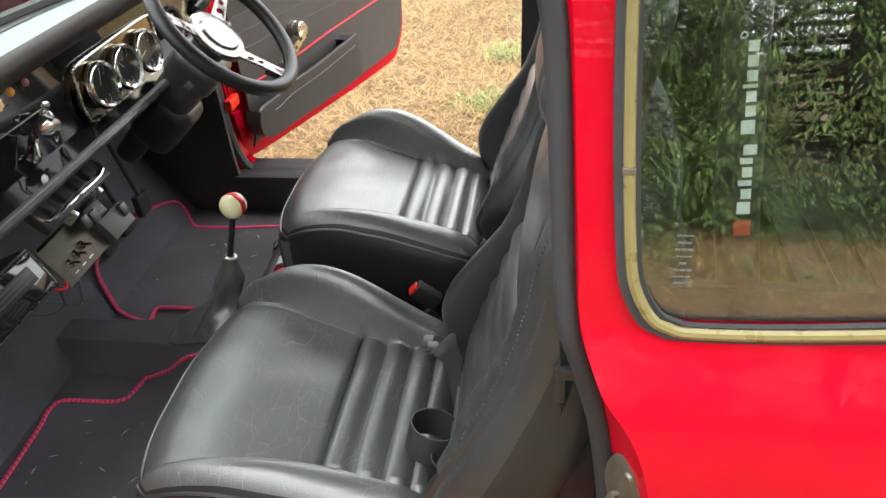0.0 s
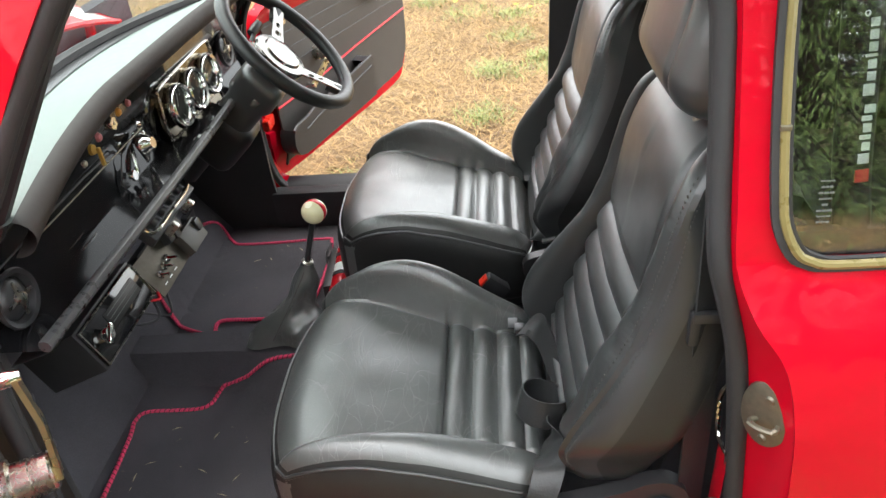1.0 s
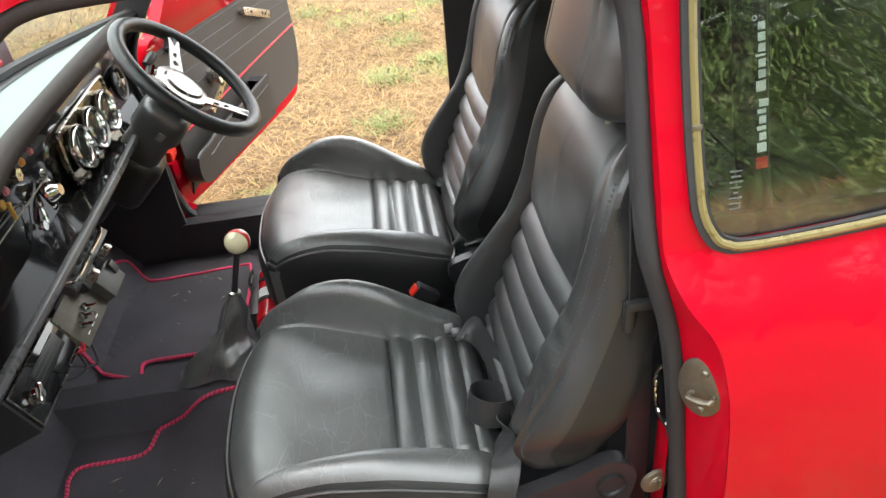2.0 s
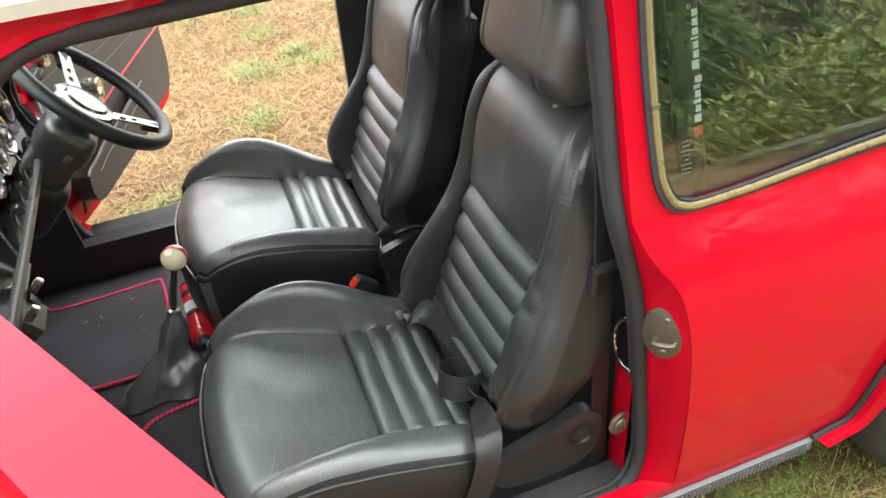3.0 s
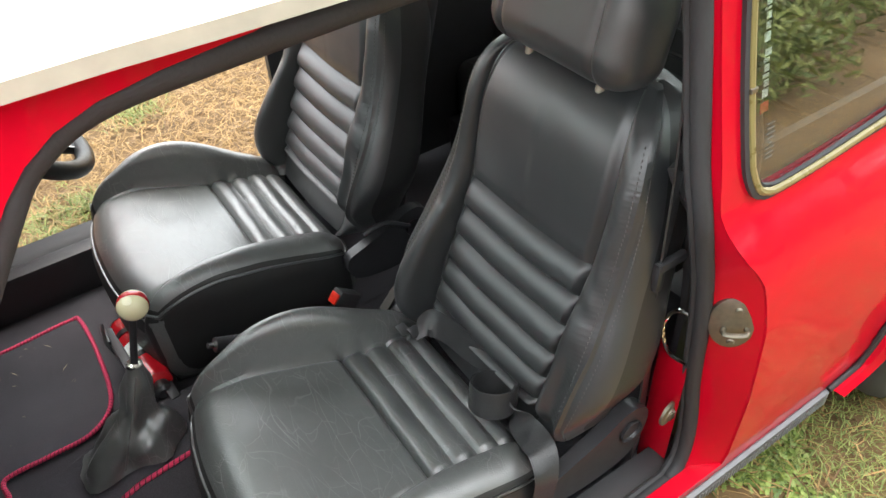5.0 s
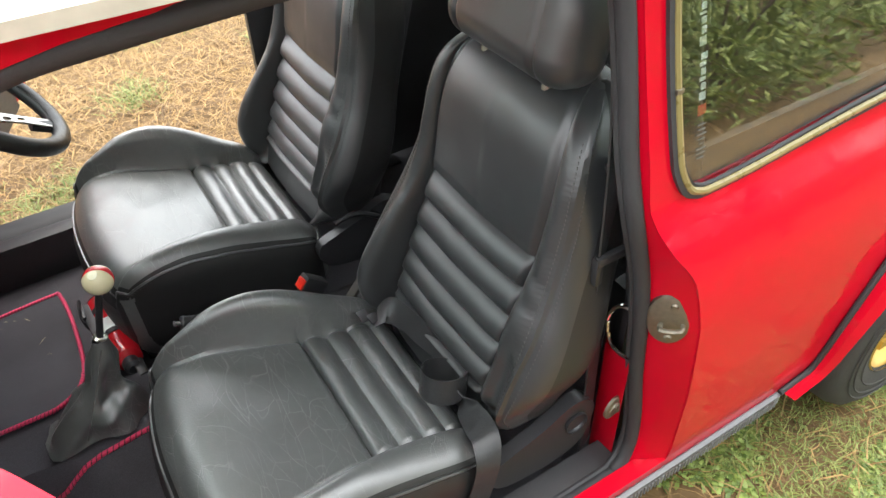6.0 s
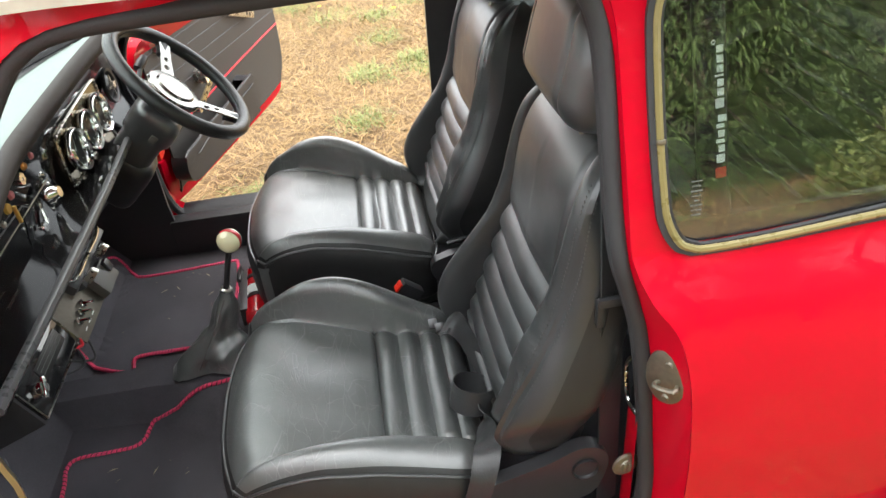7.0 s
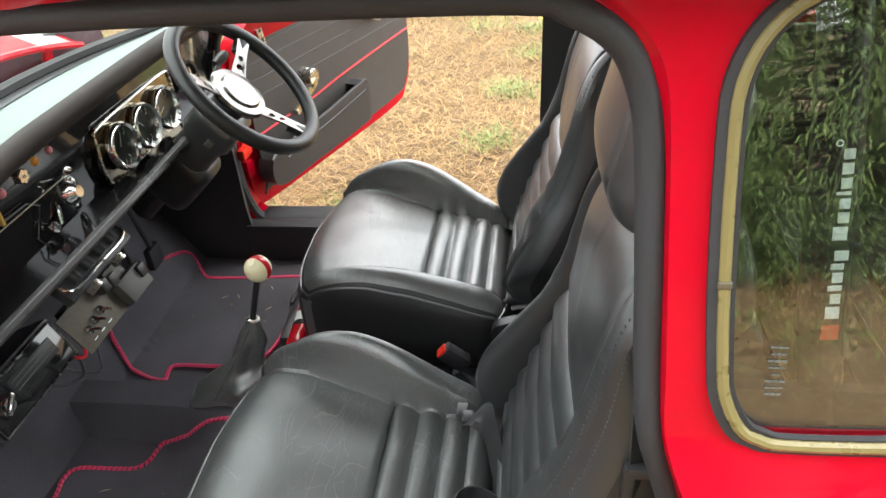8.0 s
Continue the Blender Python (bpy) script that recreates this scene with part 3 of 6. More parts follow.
for a, b in zip(rows, rows[1:]):
    for k in range(len(a) - 1):
        f = bm.faces.new((a[k], a[k + 1], b[k + 1], b[k]))
        f.material_index = 1 if k in (1, 2, 3, 4, 5, 34, 35, 36, 37, 38) else 0
bmesh.ops.solidify(bm, geom=bm.faces[:], thickness=0.008)
bonnet = part("bonnet", bm, [red_paint, white_paint], car, "raised red bonnet with white stripes")
edge = tube([(-1.108, MID + q * 0.455, 0.890 - 0.070 * abs(q) ** 2.0) for q in steps(-1, 1, 0.05)], 0.007, 6, 0)
part("bonnet_edge", edge, red_paint, bonnet)
part("engine_bay", box(0.55, 1.1, 0.25, (-1.45, MID, 0.50), 0.05), plastic, car)
part("bonnet_stay", tube([(-1.16, 1.46, 0.60), (-1.14, 1.49, 0.835)], 0.012, 8, 0), red_paint, car)
# floor, tunnel, side linings
part("floor_pan", box(2.35, 1.20, 0.03, (0.1, MID, 0.145)), carpet, car)
bm = fill([(-1.14, 0.16), (-1.02, 0.16), (-1.15, 0.34), (-1.15, 0.86), (-1.19, 0.86), (-1.19, 0.14)], (), (), None, 1.22)
bmesh.ops.translate(bm, verts=bm.verts, vec=(0, MID - 0.61, 0))
part("bulkhead", bm, carpet, car)


def tunnel_width(x):
    return float(np.interp(x, [-1.12, -0.95, -0.82, -0.70], [0.45, 0.48, 0.55, 0.95]))


bm = bmesh.new()
rows = []
for x in steps(-1.12, 0.45, 0.05):
    h = float(np.interp(x, [-1.12, -1.02, -0.9, -0.8, -0.7, -0.6, -0.2, 0.45], [0.06, 0.062, 0.066, 0.07, 0.082, 0.088, 0.075, 0.07]))
    rows.append([bm.verts.new((x, MID - 0.026 + u * tunnel_width(x), 0.157 + h * v)) for u, v in ((-0.16, 0), (-0.125, 0.25), (-0.10, 0.75), (-0.07, 1), (0.07, 1), (0.10, 0.75), (0.125, 0.25), (0.16, 0))])
for a, b in zip(rows, rows[1:]):
    for k in range(7):
        bm.faces.new((a[k], a[k + 1], b[k + 1], b[k]))
part("tunnel", bm, carpet, car)
for flip in (0, 1):
    sill_height = 0.12 if flip else 0.08
    inner = join(box(1.0, 0.05, sill_height, (-0.38, 0.530, 0.152 + sill_height / 2 + 0.003), 0.012),
                 fill([(-0.855, 0.15), (-0.868, 0.33), (-0.868, 0.72), (-0.855, 0.76), (-1.14, 0.68), (-1.14, 0.15)], (), (), lambda x, z: 0.535, 0.012),
                 fill([(0.10, 0.17), (0.10, 0.55), (0.06, 0.80), (0.42, 0.80), (0.9, 0.80), (0.9, 0.17)], (), (), lambda x, z: 0.565, 0.012),
                 fill([(0.018, 1.17), (0.03, 0.82), (0.075, 0.69), (0.098, 0.57), (0.10, 0.20), (0.17, 0.20), (0.13, 0.80), (0.05, 0.83), (0.04, 1.17)], (), [("z", ZCUTS)], lambda x, z: side(x, z) + (0.030 if z > 0.83 else 0.075), 0.010),
                 fill([(-0.88, 0.78), (-0.80, 0.84), (-0.64, 1.08), (-0.57, 1.16), (-0.40, 1.195), (-0.02, 1.195), (-0.02, 1.21), (-0.6, 1.20), (-0.72, 1.06), (-0.93, 0.78)], (), [("z", ZCUTS)], lambda x, z: side(x, z) + 0.036, 0.012))
    if flip:
        inner = mirrored(inner)
    part("side_lining", inner, black_vinyl, car)
post = fill([(-0.085, 0.20), (-0.075, 0.9), (-0.055, 1.19), (0.12, 1.19), (0.14, 0.20)], (), (), lambda x, z: 1.70, 0.02)
part("post_lining", post, black_vinyl, car)
zs = steps(0.16, 0.486, 0.034)
ip0 = [(0.068 - 0.035 * max(0.0, 0.26 - z), 0.518, z) for z in zs]
ip1 = [(0.066 - 0.035 * max(0.0, 0.26 - z), 0.550, z - 0.006) for z in zs]
ip2 = [(0.078, 0.582, z + 0.004) for z in zs]
inner_post = join(loft(ip0, ip1), loft(ip1, ip2))
bmesh.ops.remove_doubles(inner_post, verts=inner_post.verts, dist=0.0004)
part("inner_post", inner_post, red_paint, car, "red painted inner door post")
part("companion_box", box(0.5, 0.12, 0.3, (0.42, 0.62, 0.33), 0.02), black_vinyl, car)
ptrim = tube([(0.066, 0.520, 0.487), (0.066, 0.550, 0.481), (0.066, 0.567, 0.497), (0.066, 0.574, 0.535), (0.066, 0.556, 0.573), (0.07, 0.53, 0.580)], 0.0035, 8, 6)
part("pocket_wire", ptrim, chrome, car, "bright chrome pocket edge wire")
anchor = join(spin([(0, 0.004), (0.012, 0.004), (0.013, 0.002), (0.022, 0.001), (0.023, 0), (0.023, -0.004), (0, -0.004)], pose(0.058, 0.524, 0.366, 90, 0, 10), 28),
              box(0.005, 0.006, 0.018, (0.055, 0.520, 0.366), 0.001), box(0.005, 0.006, 0.018, (0.062, 0.520, 0.366), 0.001))
part("anchor_bolt", anchor, worn_steel, car, "round zinc anchor plate")
# door striker on its oval plate
sn = Vector((-0.78, -0.62, 0)).normalized()
sm = Matrix.Translation((0.085, 0.481, 0.600)) @ sn.to_track_quat("Z", "Y").to_matrix().to_4x4()
oval = spin([(0, 0.004), (0.028, 0.004), (0.031, 0.002), (0.032, -0.004)], None, 40)
for v in oval.verts:
    v.co.y *= 1.55
bmesh.ops.transform(oval, matrix=sm, verts=oval.verts)
striker = part("striker_plate", oval, worn_steel, car, "worn steel oval striker plate")
loop = tube([(-0.014, -0.026, 0.0), (-0.014, -0.026, 0.016), (0.014, -0.026, 0.016), (0.014, -0.026, 0.0)], 0.0042, 8, 3)
bmesh.ops.transform(loop, matrix=sm @ pose(0, 0.018, 0, 0, 0, 12), verts=loop.verts)
part("striker_loop", loop, worn_steel, striker)
for yy in (0.028, -0.034):
    part("screw", spin([(0, 0.007), (0.004, 0.007), (0.006, 0.004)], sm @ Matrix.Translation((0.004, yy, 0)), 12), worn_steel, striker)


def road_wheel(at, sgn):
    m = Matrix.Translation(at) @ pose(0, 0, 0, 90 * sgn, 0, 0)
    t = spin([(0.130, -0.075), (0.165, -0.085), (0.215, -0.083), (0.238, -0.070), (0.247, -0.05), (0.250, 0.0), (0.247, 0.05), (0.238, 0.070), (0.215, 0.083), (0.165, 0.085), (0.130, 0.075)], m, 64)
    w = part("rear_wheel", t, tyre_rubber, car, "road wheel with black tyre and gold rim")
    rim = join(spin([(0.135, 0.080), (0.140, 0.074), (0.128, 0.060), (0.118, 0.035), (0.108, 0.040), (0.07, 0.048), (0.045, 0.040), (0.043, 0.062), (0.035, 0.066), (0, 0.066)], m, 48),
               *[box(0.028, 0.05, 0.014, m=m @ pose(0, 0, 0, 0, 0, k * 45) @ Matrix.Translation((0.095, 0, 0.045)), bevel=0.004) for k in range(8)])
    part("rim", rim, gold, w, "gold painted spoked rim")
    for k in range(4):
        part("wheel_nut", spin([(0, 0.062), (0.008, 0.062), (0.009, 0.048)], m @ pose(0, 0, 0, 0, 0, k * 90 + 20) @ Matrix.Translation((0.058, 0, 0)), 8), chrome, w)
    for r0 in (0.168, 0.19, 0.205):
        part("sidewall_ring", spin([(r0 - 0.002, 0.0845), (r0, 0.0868), (r0 + 0.002, 0.0845)], m, 64), tyre_rubber, w)


road_wheel((0.79, 0.49, 0.245), 1)
road_wheel((0.79, 2 * MID - 0.49, 0.245), -1)


def door(hinge, turn, sgn):
    """A door hung at its hinge; x along its length, y into the car when shut."""
    def q(bm):
        if sgn < 0:
            for v in bm.verts:
                v.co.y = -v.co.y
        return bm

    prof = lambda x, z: min(side(0, z), 0.565) - 0.452
    out = smooth_path([(0.0, 0, 0.34), (0.01, 0, 0.295), (0.05, 0, 0.275), (0.45, 0, 0.272), (0.80, 0, 0.278), (0.88, 0, 0.315), (0.925, 0, 0.40), (0.93, 0, 0.55), (0.91, 0, 0.68), (0.87, 0, 0.78), (0.855, 0, 0.84), (0.845, 0, 1.08), (0.825, 0, 1.145), (0.77, 0, 1.166), (0.40, 0, 1.168), (0.33, 0, 1.15), (0.28, 0, 1.10), (0.13, 0, 0.90), (0.04, 0, 0.785), (0.0, 0, 0.72)], 4, True)
    win = smooth_path([(0.165, 0, 0.865), (0.15, 0, 0.835), (0.18, 0, 0.83), (0.5, 0, 0.83), (0.79, 0, 0.83), (0.818, 0, 0.84), (0.822, 0, 0.87), (0.815, 0, 1.07), (0.80, 0, 1.115), (0.76, 0, 1.13), (0.42, 0, 1.132), (0.37, 0, 1.115), (0.32, 0, 1.06)], 3, True)
    d = part("door", q(fill([(p.x, p.z) for p in out], [[(p.x, p.z) for p in win]], [("z", ZCUTS)], prof, 0.036)), red_paint, car, "red car door standing wide open")
    d.matrix_basis = pose(hinge[0], hinge[1], 0, 0, 0, turn)
    inner = prof(0, 0.5) + 0.055
    pan = smooth_path([(0.035, 0, 0.345), (0.05, 0, 0.322), (0.40, 0, 0.312), (0.78, 0, 0.325), (0.84, 0, 0.35), (0.878, 0, 0.42), (0.886, 0, 0.55), (0.872, 0, 0.70), (0.865, 0, 0.775), (0.5, 0, 0.78), (0.06, 0, 0.775), (0.03, 0, 0.72)], 4, True)
    panel = part("trim_panel", q(fill([(p.x, p.z) for p in pan], (), (), lambda x, z: inner + 0.002, 0.006)), trim_panel, d, "black vinyl trim panel with stitched pleats")
    part("pleat", q(join(*[sweep([(0.04, inner + 0.008, z), (0.88, inner + 0.008, z)], ring(0.0016, 6)) for z in (0.585, 0.63, 0.675, 0.715)])), plastic, panel)
    part("red_piping", q(sweep(smooth_path([(0.03, inner + 0.009, 0.485), (0.25, inner + 0.009, 0.493), (0.5, inner + 0.009, 0.515), (0.882, inner + 0.009, 0.535)], 5), ring(0.0035, 8))), red_vinyl, panel, "red piping")
    poc = smooth_path([(0.02, 0, 0.425), (0.10, 0, 0.44), (0.16, 0, 0.452), (0.30, 0, 0.46), (0.47, 0, 0.478), (0.515, 0, 0.478), (0.52, 0, 0.43), (0.515, 0, 0.36), (0.49, 0, 0.345), (0.2, 0, 0.34), (0.03, 0, 0.345)], 4, True)
    pin = [(p.x + (0.26 - p.x) * 0.05, p.z - 0.004) for p in poc]
    front = fill([(p.x, p.z) for p in poc], (), (), lambda x, z: inner + 0.05, 0.010)
    wall = loft([(p.x, inner + 0.008, p.z) for p in poc[16:] + poc[:1]], [(p.x, inner + 0.052, p.z) for p in poc[16:] + poc[:1]])
    part("door_pocket", q(join(front, wall)), black_vinyl, panel, "black moulded door pocket")
    part("pocket_edge", q(join(sweep([(p.x, inner + 0.056, p.z) for p in poc[0:22]], ring(0.005, 8), up=(0, 1, 0)), sweep([(p.x, inner + 0.061, p.z - 0.03) for p in poc[3:19]], ring(0.0022, 6), up=(0, 1, 0)))), plastic, panel)
    part("window_ledge", q(sweep([(0.09, inner + 0.004, 0.805), (0.86, inner + 0.004, 0.805)], [(-0.010, -0.03), (0.014, -0.03), (0.014, 0.016), (0.006, 0.028), (-0.010, 0.028)], up=(0, 0, 1))), red_paint, d)
    part("glass_seal", q(sweep([(0.13, inner - 0.022, 0.836), (0.82, inner - 0.022, 0.836)], ring(0.008, 8))), rubber, d)
    wi = (0.272 if sgn < 0 else 0.135, inner + (0.0 if sgn < 0 else 0.028), 0.575 if sgn < 0 else 0.632)
    a = radians(212 if sgn < 0 else 100)
    w = part("window_winder", q(spin([(0, 0.048), (0.021, 0.048), (0.0235, 0.045), (0.0235, 0.030), (0.021, 0.029), (0.021, 0.026), (0.0235, 0.025), (0.024, 0.008), (0.030, 0.005), (0.030, 0), (0, 0)], pose(*wi, -90, 0, 0))), brushed, d, "polished alloy window winder")
    if sgn > 0:
        part("winder_boss", q(spin([(0.026, -0.028), (0.024, -0.024), (0.0235, 0.006), (0, 0.006)], pose(*wi, -90, 0, 0))), brushed, d)
    tip = (wi[0] + 0.125 * math.cos(a), wi[1] + 0.050, wi[2] + 0.125 * math.sin(a))
    part("winder_arm", q(sweep(resample([(wi[0], wi[1] + 0.050, wi[2] - 0.012), (wi[0] * 0.5 + tip[0] * 0.5, wi[1] + 0.056, wi[2] * 0.5 + tip[2] * 0.5), tip], 8), [(-0.010, -0.003), (0.010, -0.003), (0.010, 0.003), (-0.010, 0.003)], up=(0, 1, 0))), winder_alloy, w, "drilled alloy crank arm")
    for k in (0.25, 0.5, 0.75):
        part("arm_hole", q(spin([(0, 0.0005), (0.005, 0.0005), (0.0055, 0)], pose(wi[0] + k * (tip[0] - wi[0]), wi[1] + 0.0585, wi[2] + k * (tip[2] - wi[2]), -90, 0, 0), 10)), plastic, w)
    part("winder_knob", q(spin([(0, 0.006), (0.007, 0.005), (0.010, -0.008), (0.009, -0.022), (0, -0.024)], pose(tip[0], tip[1] + 0.002, tip[2], -90, 0, 0), 16)), chrome, w)
    part("pull_handle", q(join(box(0.175, 0.006, 0.026, m=pose(0.60, inner + 0.03, 0.662, 0, 20, 0), bevel=0.003), *[spin([(0, 0.026), (0.007, 0.026), (0.008, 0)], pose(x, inner + 0.006, 0.662 - 0.364 * (x - 0.6), -90, 0, 0), 12) for x in (0.53, 0.67)])), brushed, d, "drilled alloy pull handle")
    for x in (0.63, 0.65, 0.56):
        part("pull_hole", q(spin([(0, 0.0005), (0.0055, 0.0005), (0.006, 0)], pose(x, inner + 0.0335, 0.662 - 0.364 * (x - 0.6), -90, 0, 0), 14)), plastic, d)
    part("latch_lever", q(join(box(0.022, 0.005, 0.115, m=pose(0.105, inner + 0.022, 0.76, 0, -10, 0), bevel=0.003), spin([(0, 0.02), (0.008, 0.02), (0.009, 0)], pose(0.098, inner + 0.004, 0.715, -90, 0, 0), 12))), brushed, d, "drilled alloy latch lever")
    part("latch_hole", q(join(*[spin([(0, 0.0005), (0.005, 0.0005), (0.006, 0)], pose(0.105 - 0.18 * (z - 0.76), inner + 0.0255, z, -90, 0, 0), 12) for z in (0.73, 0.755, 0.78)])), plastic, d)
    for z in (0.40, 0.66):
        part("hinge", q(box(0.03, 0.04, 0.05, (0.0, 0.015, z), 0.006)), red_paint, d)
    return d


door((-0.902, 0.444), -59, 1)
door((-0.900, 2 * MID - 0.445), 70, -1)
part("check_strap", box(0.02, 0.06, 0.03, (-0.86, 1.74, 0.47), 0.005), red_plastic, car)

# ---- front seats ----


def seam_w(x):
    return 0.145 + 0.16 * max(0.0, -0.30 - x)


def cushion_shape(p):
    X = p.x - 0.37
    top = ease((p.z + 0.01) / 0.07)
    w = seam_w(X)
    p.y = float(np.interp(abs(p.y), [0, 0.144, 0.225], [0, w, 0.225])) * (1 if p.y > 0 else -1)
    ay = abs(p.y)
    inside = 1 - ease((ay - w + 0.004) / 0.012)
    dz = -0.24 * (X + 0.37) * ease((p.z + 0.10) / 0.12)
    roll = ease((0.235 - abs(p.x + 0.0)) / 0.05)
    if X > -0.325:
        ph = (X + 0.322) / 0.044
        dz += top * inside * (0.015 * abs(math.sin(math.pi * ph)) ** 0.6 - 0.010)
    else:
        dz += top * inside * roll * (0.006 * math.cos(p.y / w * 1.4) - 0.004 * ease((X + 0.37) / 0.05))
    dz += top * (1 - inside) * (0.010 + (0.092 if p.y > 0 else 0.026) * math.exp(-((X + 0.37) / 0.165) ** 2) * math.sin(max(0.0, min(math.pi, math.pi * (ay - w + 0.012) / (0.250 - w)))) ** 0.7)
    dz -= top * 1.5 * max(0.0, -0.42 - X) ** 2
    dz -= top * 0.009 * math.exp(-((ay - w) / 0.0055) ** 2)
    if abs(X + 0.323) < 0.02:
        dz -= top * inside * 0.007 * math.exp(-((X + 0.323) / 0.004) ** 2)
    bulge = 0.014 * math.cos(p.x / 0.235 * 1.5) * (1 if p.y > 0 else -1) * (1 - abs(p.z) / 0.12)
    front = -0.018 * math.cos(p.y / 0.225 * 1.4) * ease((-p.x - 0.12) / 0.11)
    wob = 0.0025 * noise.noise((p.x * 14, p.y * 14, p.z * 14))
    front += 0.032 * (ay / 0.225) ** 3.2 * ease((-p.x - 0.02) / 0.2) - 0.008 * ease(-p.x / 0.2)
    return Vector(((p.x if p.x > 0 else p.x * 0.945) + front, p.y + bulge * ease((ay - 0.12) / 0.1), p.z + dz + wob * top))


# the backrest by height: front of the centre panel, stitched edge of the side pads, back shell, half widths
BACK_Z = [0.335, 0.345, 0.37, 0.42, 0.47, 0.52, 0.57, 0.62, 0.68, 0.74, 0.79, 0.83, 0.855, 0.872, 0.884, 0.889]
PANEL_X = [-0.148, -0.144, -0.134, -0.115, -0.098, -0.079, -0.060, -0.043, -0.027, -0.016, -0.006, 0.006, 0.018, 0.034, 0.058, 0.078]
EDGE_X = [-0.120, -0.132, -0.146, -0.147, -0.131, -0.104, -0.076, -0.050, -0.026, -0.011, -0.002, 0.010, 0.024, 0.042, 0.064, 0.080]
SHELL_X = [-0.030, -0.022, -0.014, 0.002, 0.018, 0.036, 0.054, 0.070, 0.090, 0.108, 0.120, 0.128, 0.131, 0.130, 0.122, 0.104]
PANEL_W = [0.135, 0.142, 0.148, 0.150, 0.151, 0.150, 0.148, 0.146, 0.146, 0.147, 0.145, 0.140, 0.134, 0.126, 0.114, 0.104]
EDGE_W = [0.170, 0.192, 0.212, 0.222, 0.220, 0.212, 0.203, 0.195, 0.188, 0.186, 0.183, 0.176, 0.166, 0.152, 0.132, 0.116]
FLANK_W = [0.178, 0.205, 0.228, 0.243, 0.250, 0.248, 0.243, 0.236, 0.228, 0.219, 0.208, 0.194, 0.181, 0.164, 0.140, 0.120]
CREST = [0.004, 0.016, 0.034, 0.044, 0.046, 0.042, 0.034, 0.026, 0.018, 0.014, 0.012, 0.010, 0.007, 0.003, 0.0, 0.0]
RIB_Z = (0.400, 0.412, 0.453, 0.497, 0.546, 0.597, 0.648)


def at_height(z, row):
    """A smooth reading of one of the backrest's rows."""
    i = max(1, min(len(BACK_Z) - 2, int(np.searchsorted(BACK_Z, z))))
    lo, hi = BACK_Z[i - 1], BACK_Z[i]
    t = (z - lo) / (hi - lo)
    m0 = (row[i] - row[max(0, i - 2)]) / (hi - BACK_Z[max(0, i - 2)]) * (hi - lo)
    m1 = (row[i + 1] - row[i - 1]) / (BACK_Z[i + 1] - lo) * (hi - lo)
    return (2 * t ** 3 - 3 * t * t + 1) * row[i - 1] + (t ** 3 - 2 * t * t + t) * m0 + (3 * t * t - 2 * t ** 3) * row[i] + (t ** 3 - t * t) * m1


def flutes(z):
    """The relief of the sewn flutes across the centre panel, towards the sitter."""
    if z > RIB_Z[-1] + 0.004:
        return 0.005 * ease((z - RIB_Z[-1]) / 0.03) - 0.004 * ease((z - 0.80) / 0.08)
    for lo, hi in zip(RIB_Z, RIB_Z[1:]):
        if z <= hi:
            t = max(0.0, (z - lo) / (hi - lo))
            return 0.017 * max(0.0, math.sin(math.pi * t ** 0.8)) ** 0.62 - 0.007
    return -0.007


def half_section(z, sg):
    """Half of the backrest's outline at a height, from the middle of the front to the middle of the back."""
    xc, xe, xs, w, hb, hw, cr = (at_height(z, row) for row in (PANEL_X, EDGE_X, SHELL_X, PANEL_W, EDGE_W, FLANK_W, CREST))
    if sg < 0:
        low = ease((0.50 - z) / 0.10)
        hb, hw = hb + 0.010 * ease((z - 0.48) / 0.10), hw - 0.012 * ease((z - 0.50) / 0.15)
        cr, hw, hb, xe = cr * (1 - ease((0.60 - z) / 0.12)), hw - 0.018 * low, hb - 0.006 * low, xe + 0.040 * ease((0.45 - z) / 0.10)
    pts = []
    pad = flutes(z)
    for k in range(31):
        u = k / 30
        u = u * (1.35 - 0.35 * u)
        full = 1 - ease((u - 0.90) / 0.10)
        sink = 0.007 * (1 - full)
        pts.append((xc - pad * full - 0.006 * (1 - u * u) + sink, u * w))
    knots = smooth_path([(xc + 0.010, w + 0.0015, 0), (min(xc, xe) - 0.55 * cr, w + 0.20 * (hb - w), 0), (min(xc, xe + 0.01) - cr, w + 0.55 * (hb - w), 0), (xe - 0.006, hb - 0.002, 0)], 8)[1:]
    lim = ease((0.86 - z) / 0.08)
    for i, p in enumerate(knots):
        u = i / len(knots)
        wr = 0.0020 * noise.noise((p.y * 22 + sg * 5, z * 46 - p.y * 26 * sg, 1)) * math.exp(-((z - 0.66) / 0.13) ** 2) * math.sin(math.pi * u)
        gather = 0.0006 * math.sin(z * 800 + 2.5 * noise.noise((z * 25, sg, 4))) * ease((u - 0.45) / 0.4) * (0.4 + 0.6 * abs(noise.noise((z * 18, sg * 3, 9))))
        pts.append((p.x + (wr + gather) * lim, p.y))
    fl = smooth_path([(xe + 0.002, hb + 0.001, 0), (xe + 0.010, hb + 0.55 * (hw - hb), 0), (xe + 0.26 * (xs - xe), hw - 0.001, 0), (xe + 0.60 * (xs - xe), hw, 0), (xs - 0.018, hw - 0.006, 0), (xs - 0.002, hw - 0.028, 0), (xs + 0.004, hw * 0.5, 0), (xs + 0.006, 0, 0)], 5)
    return pts + [(p.x, p.y) for p in fl]


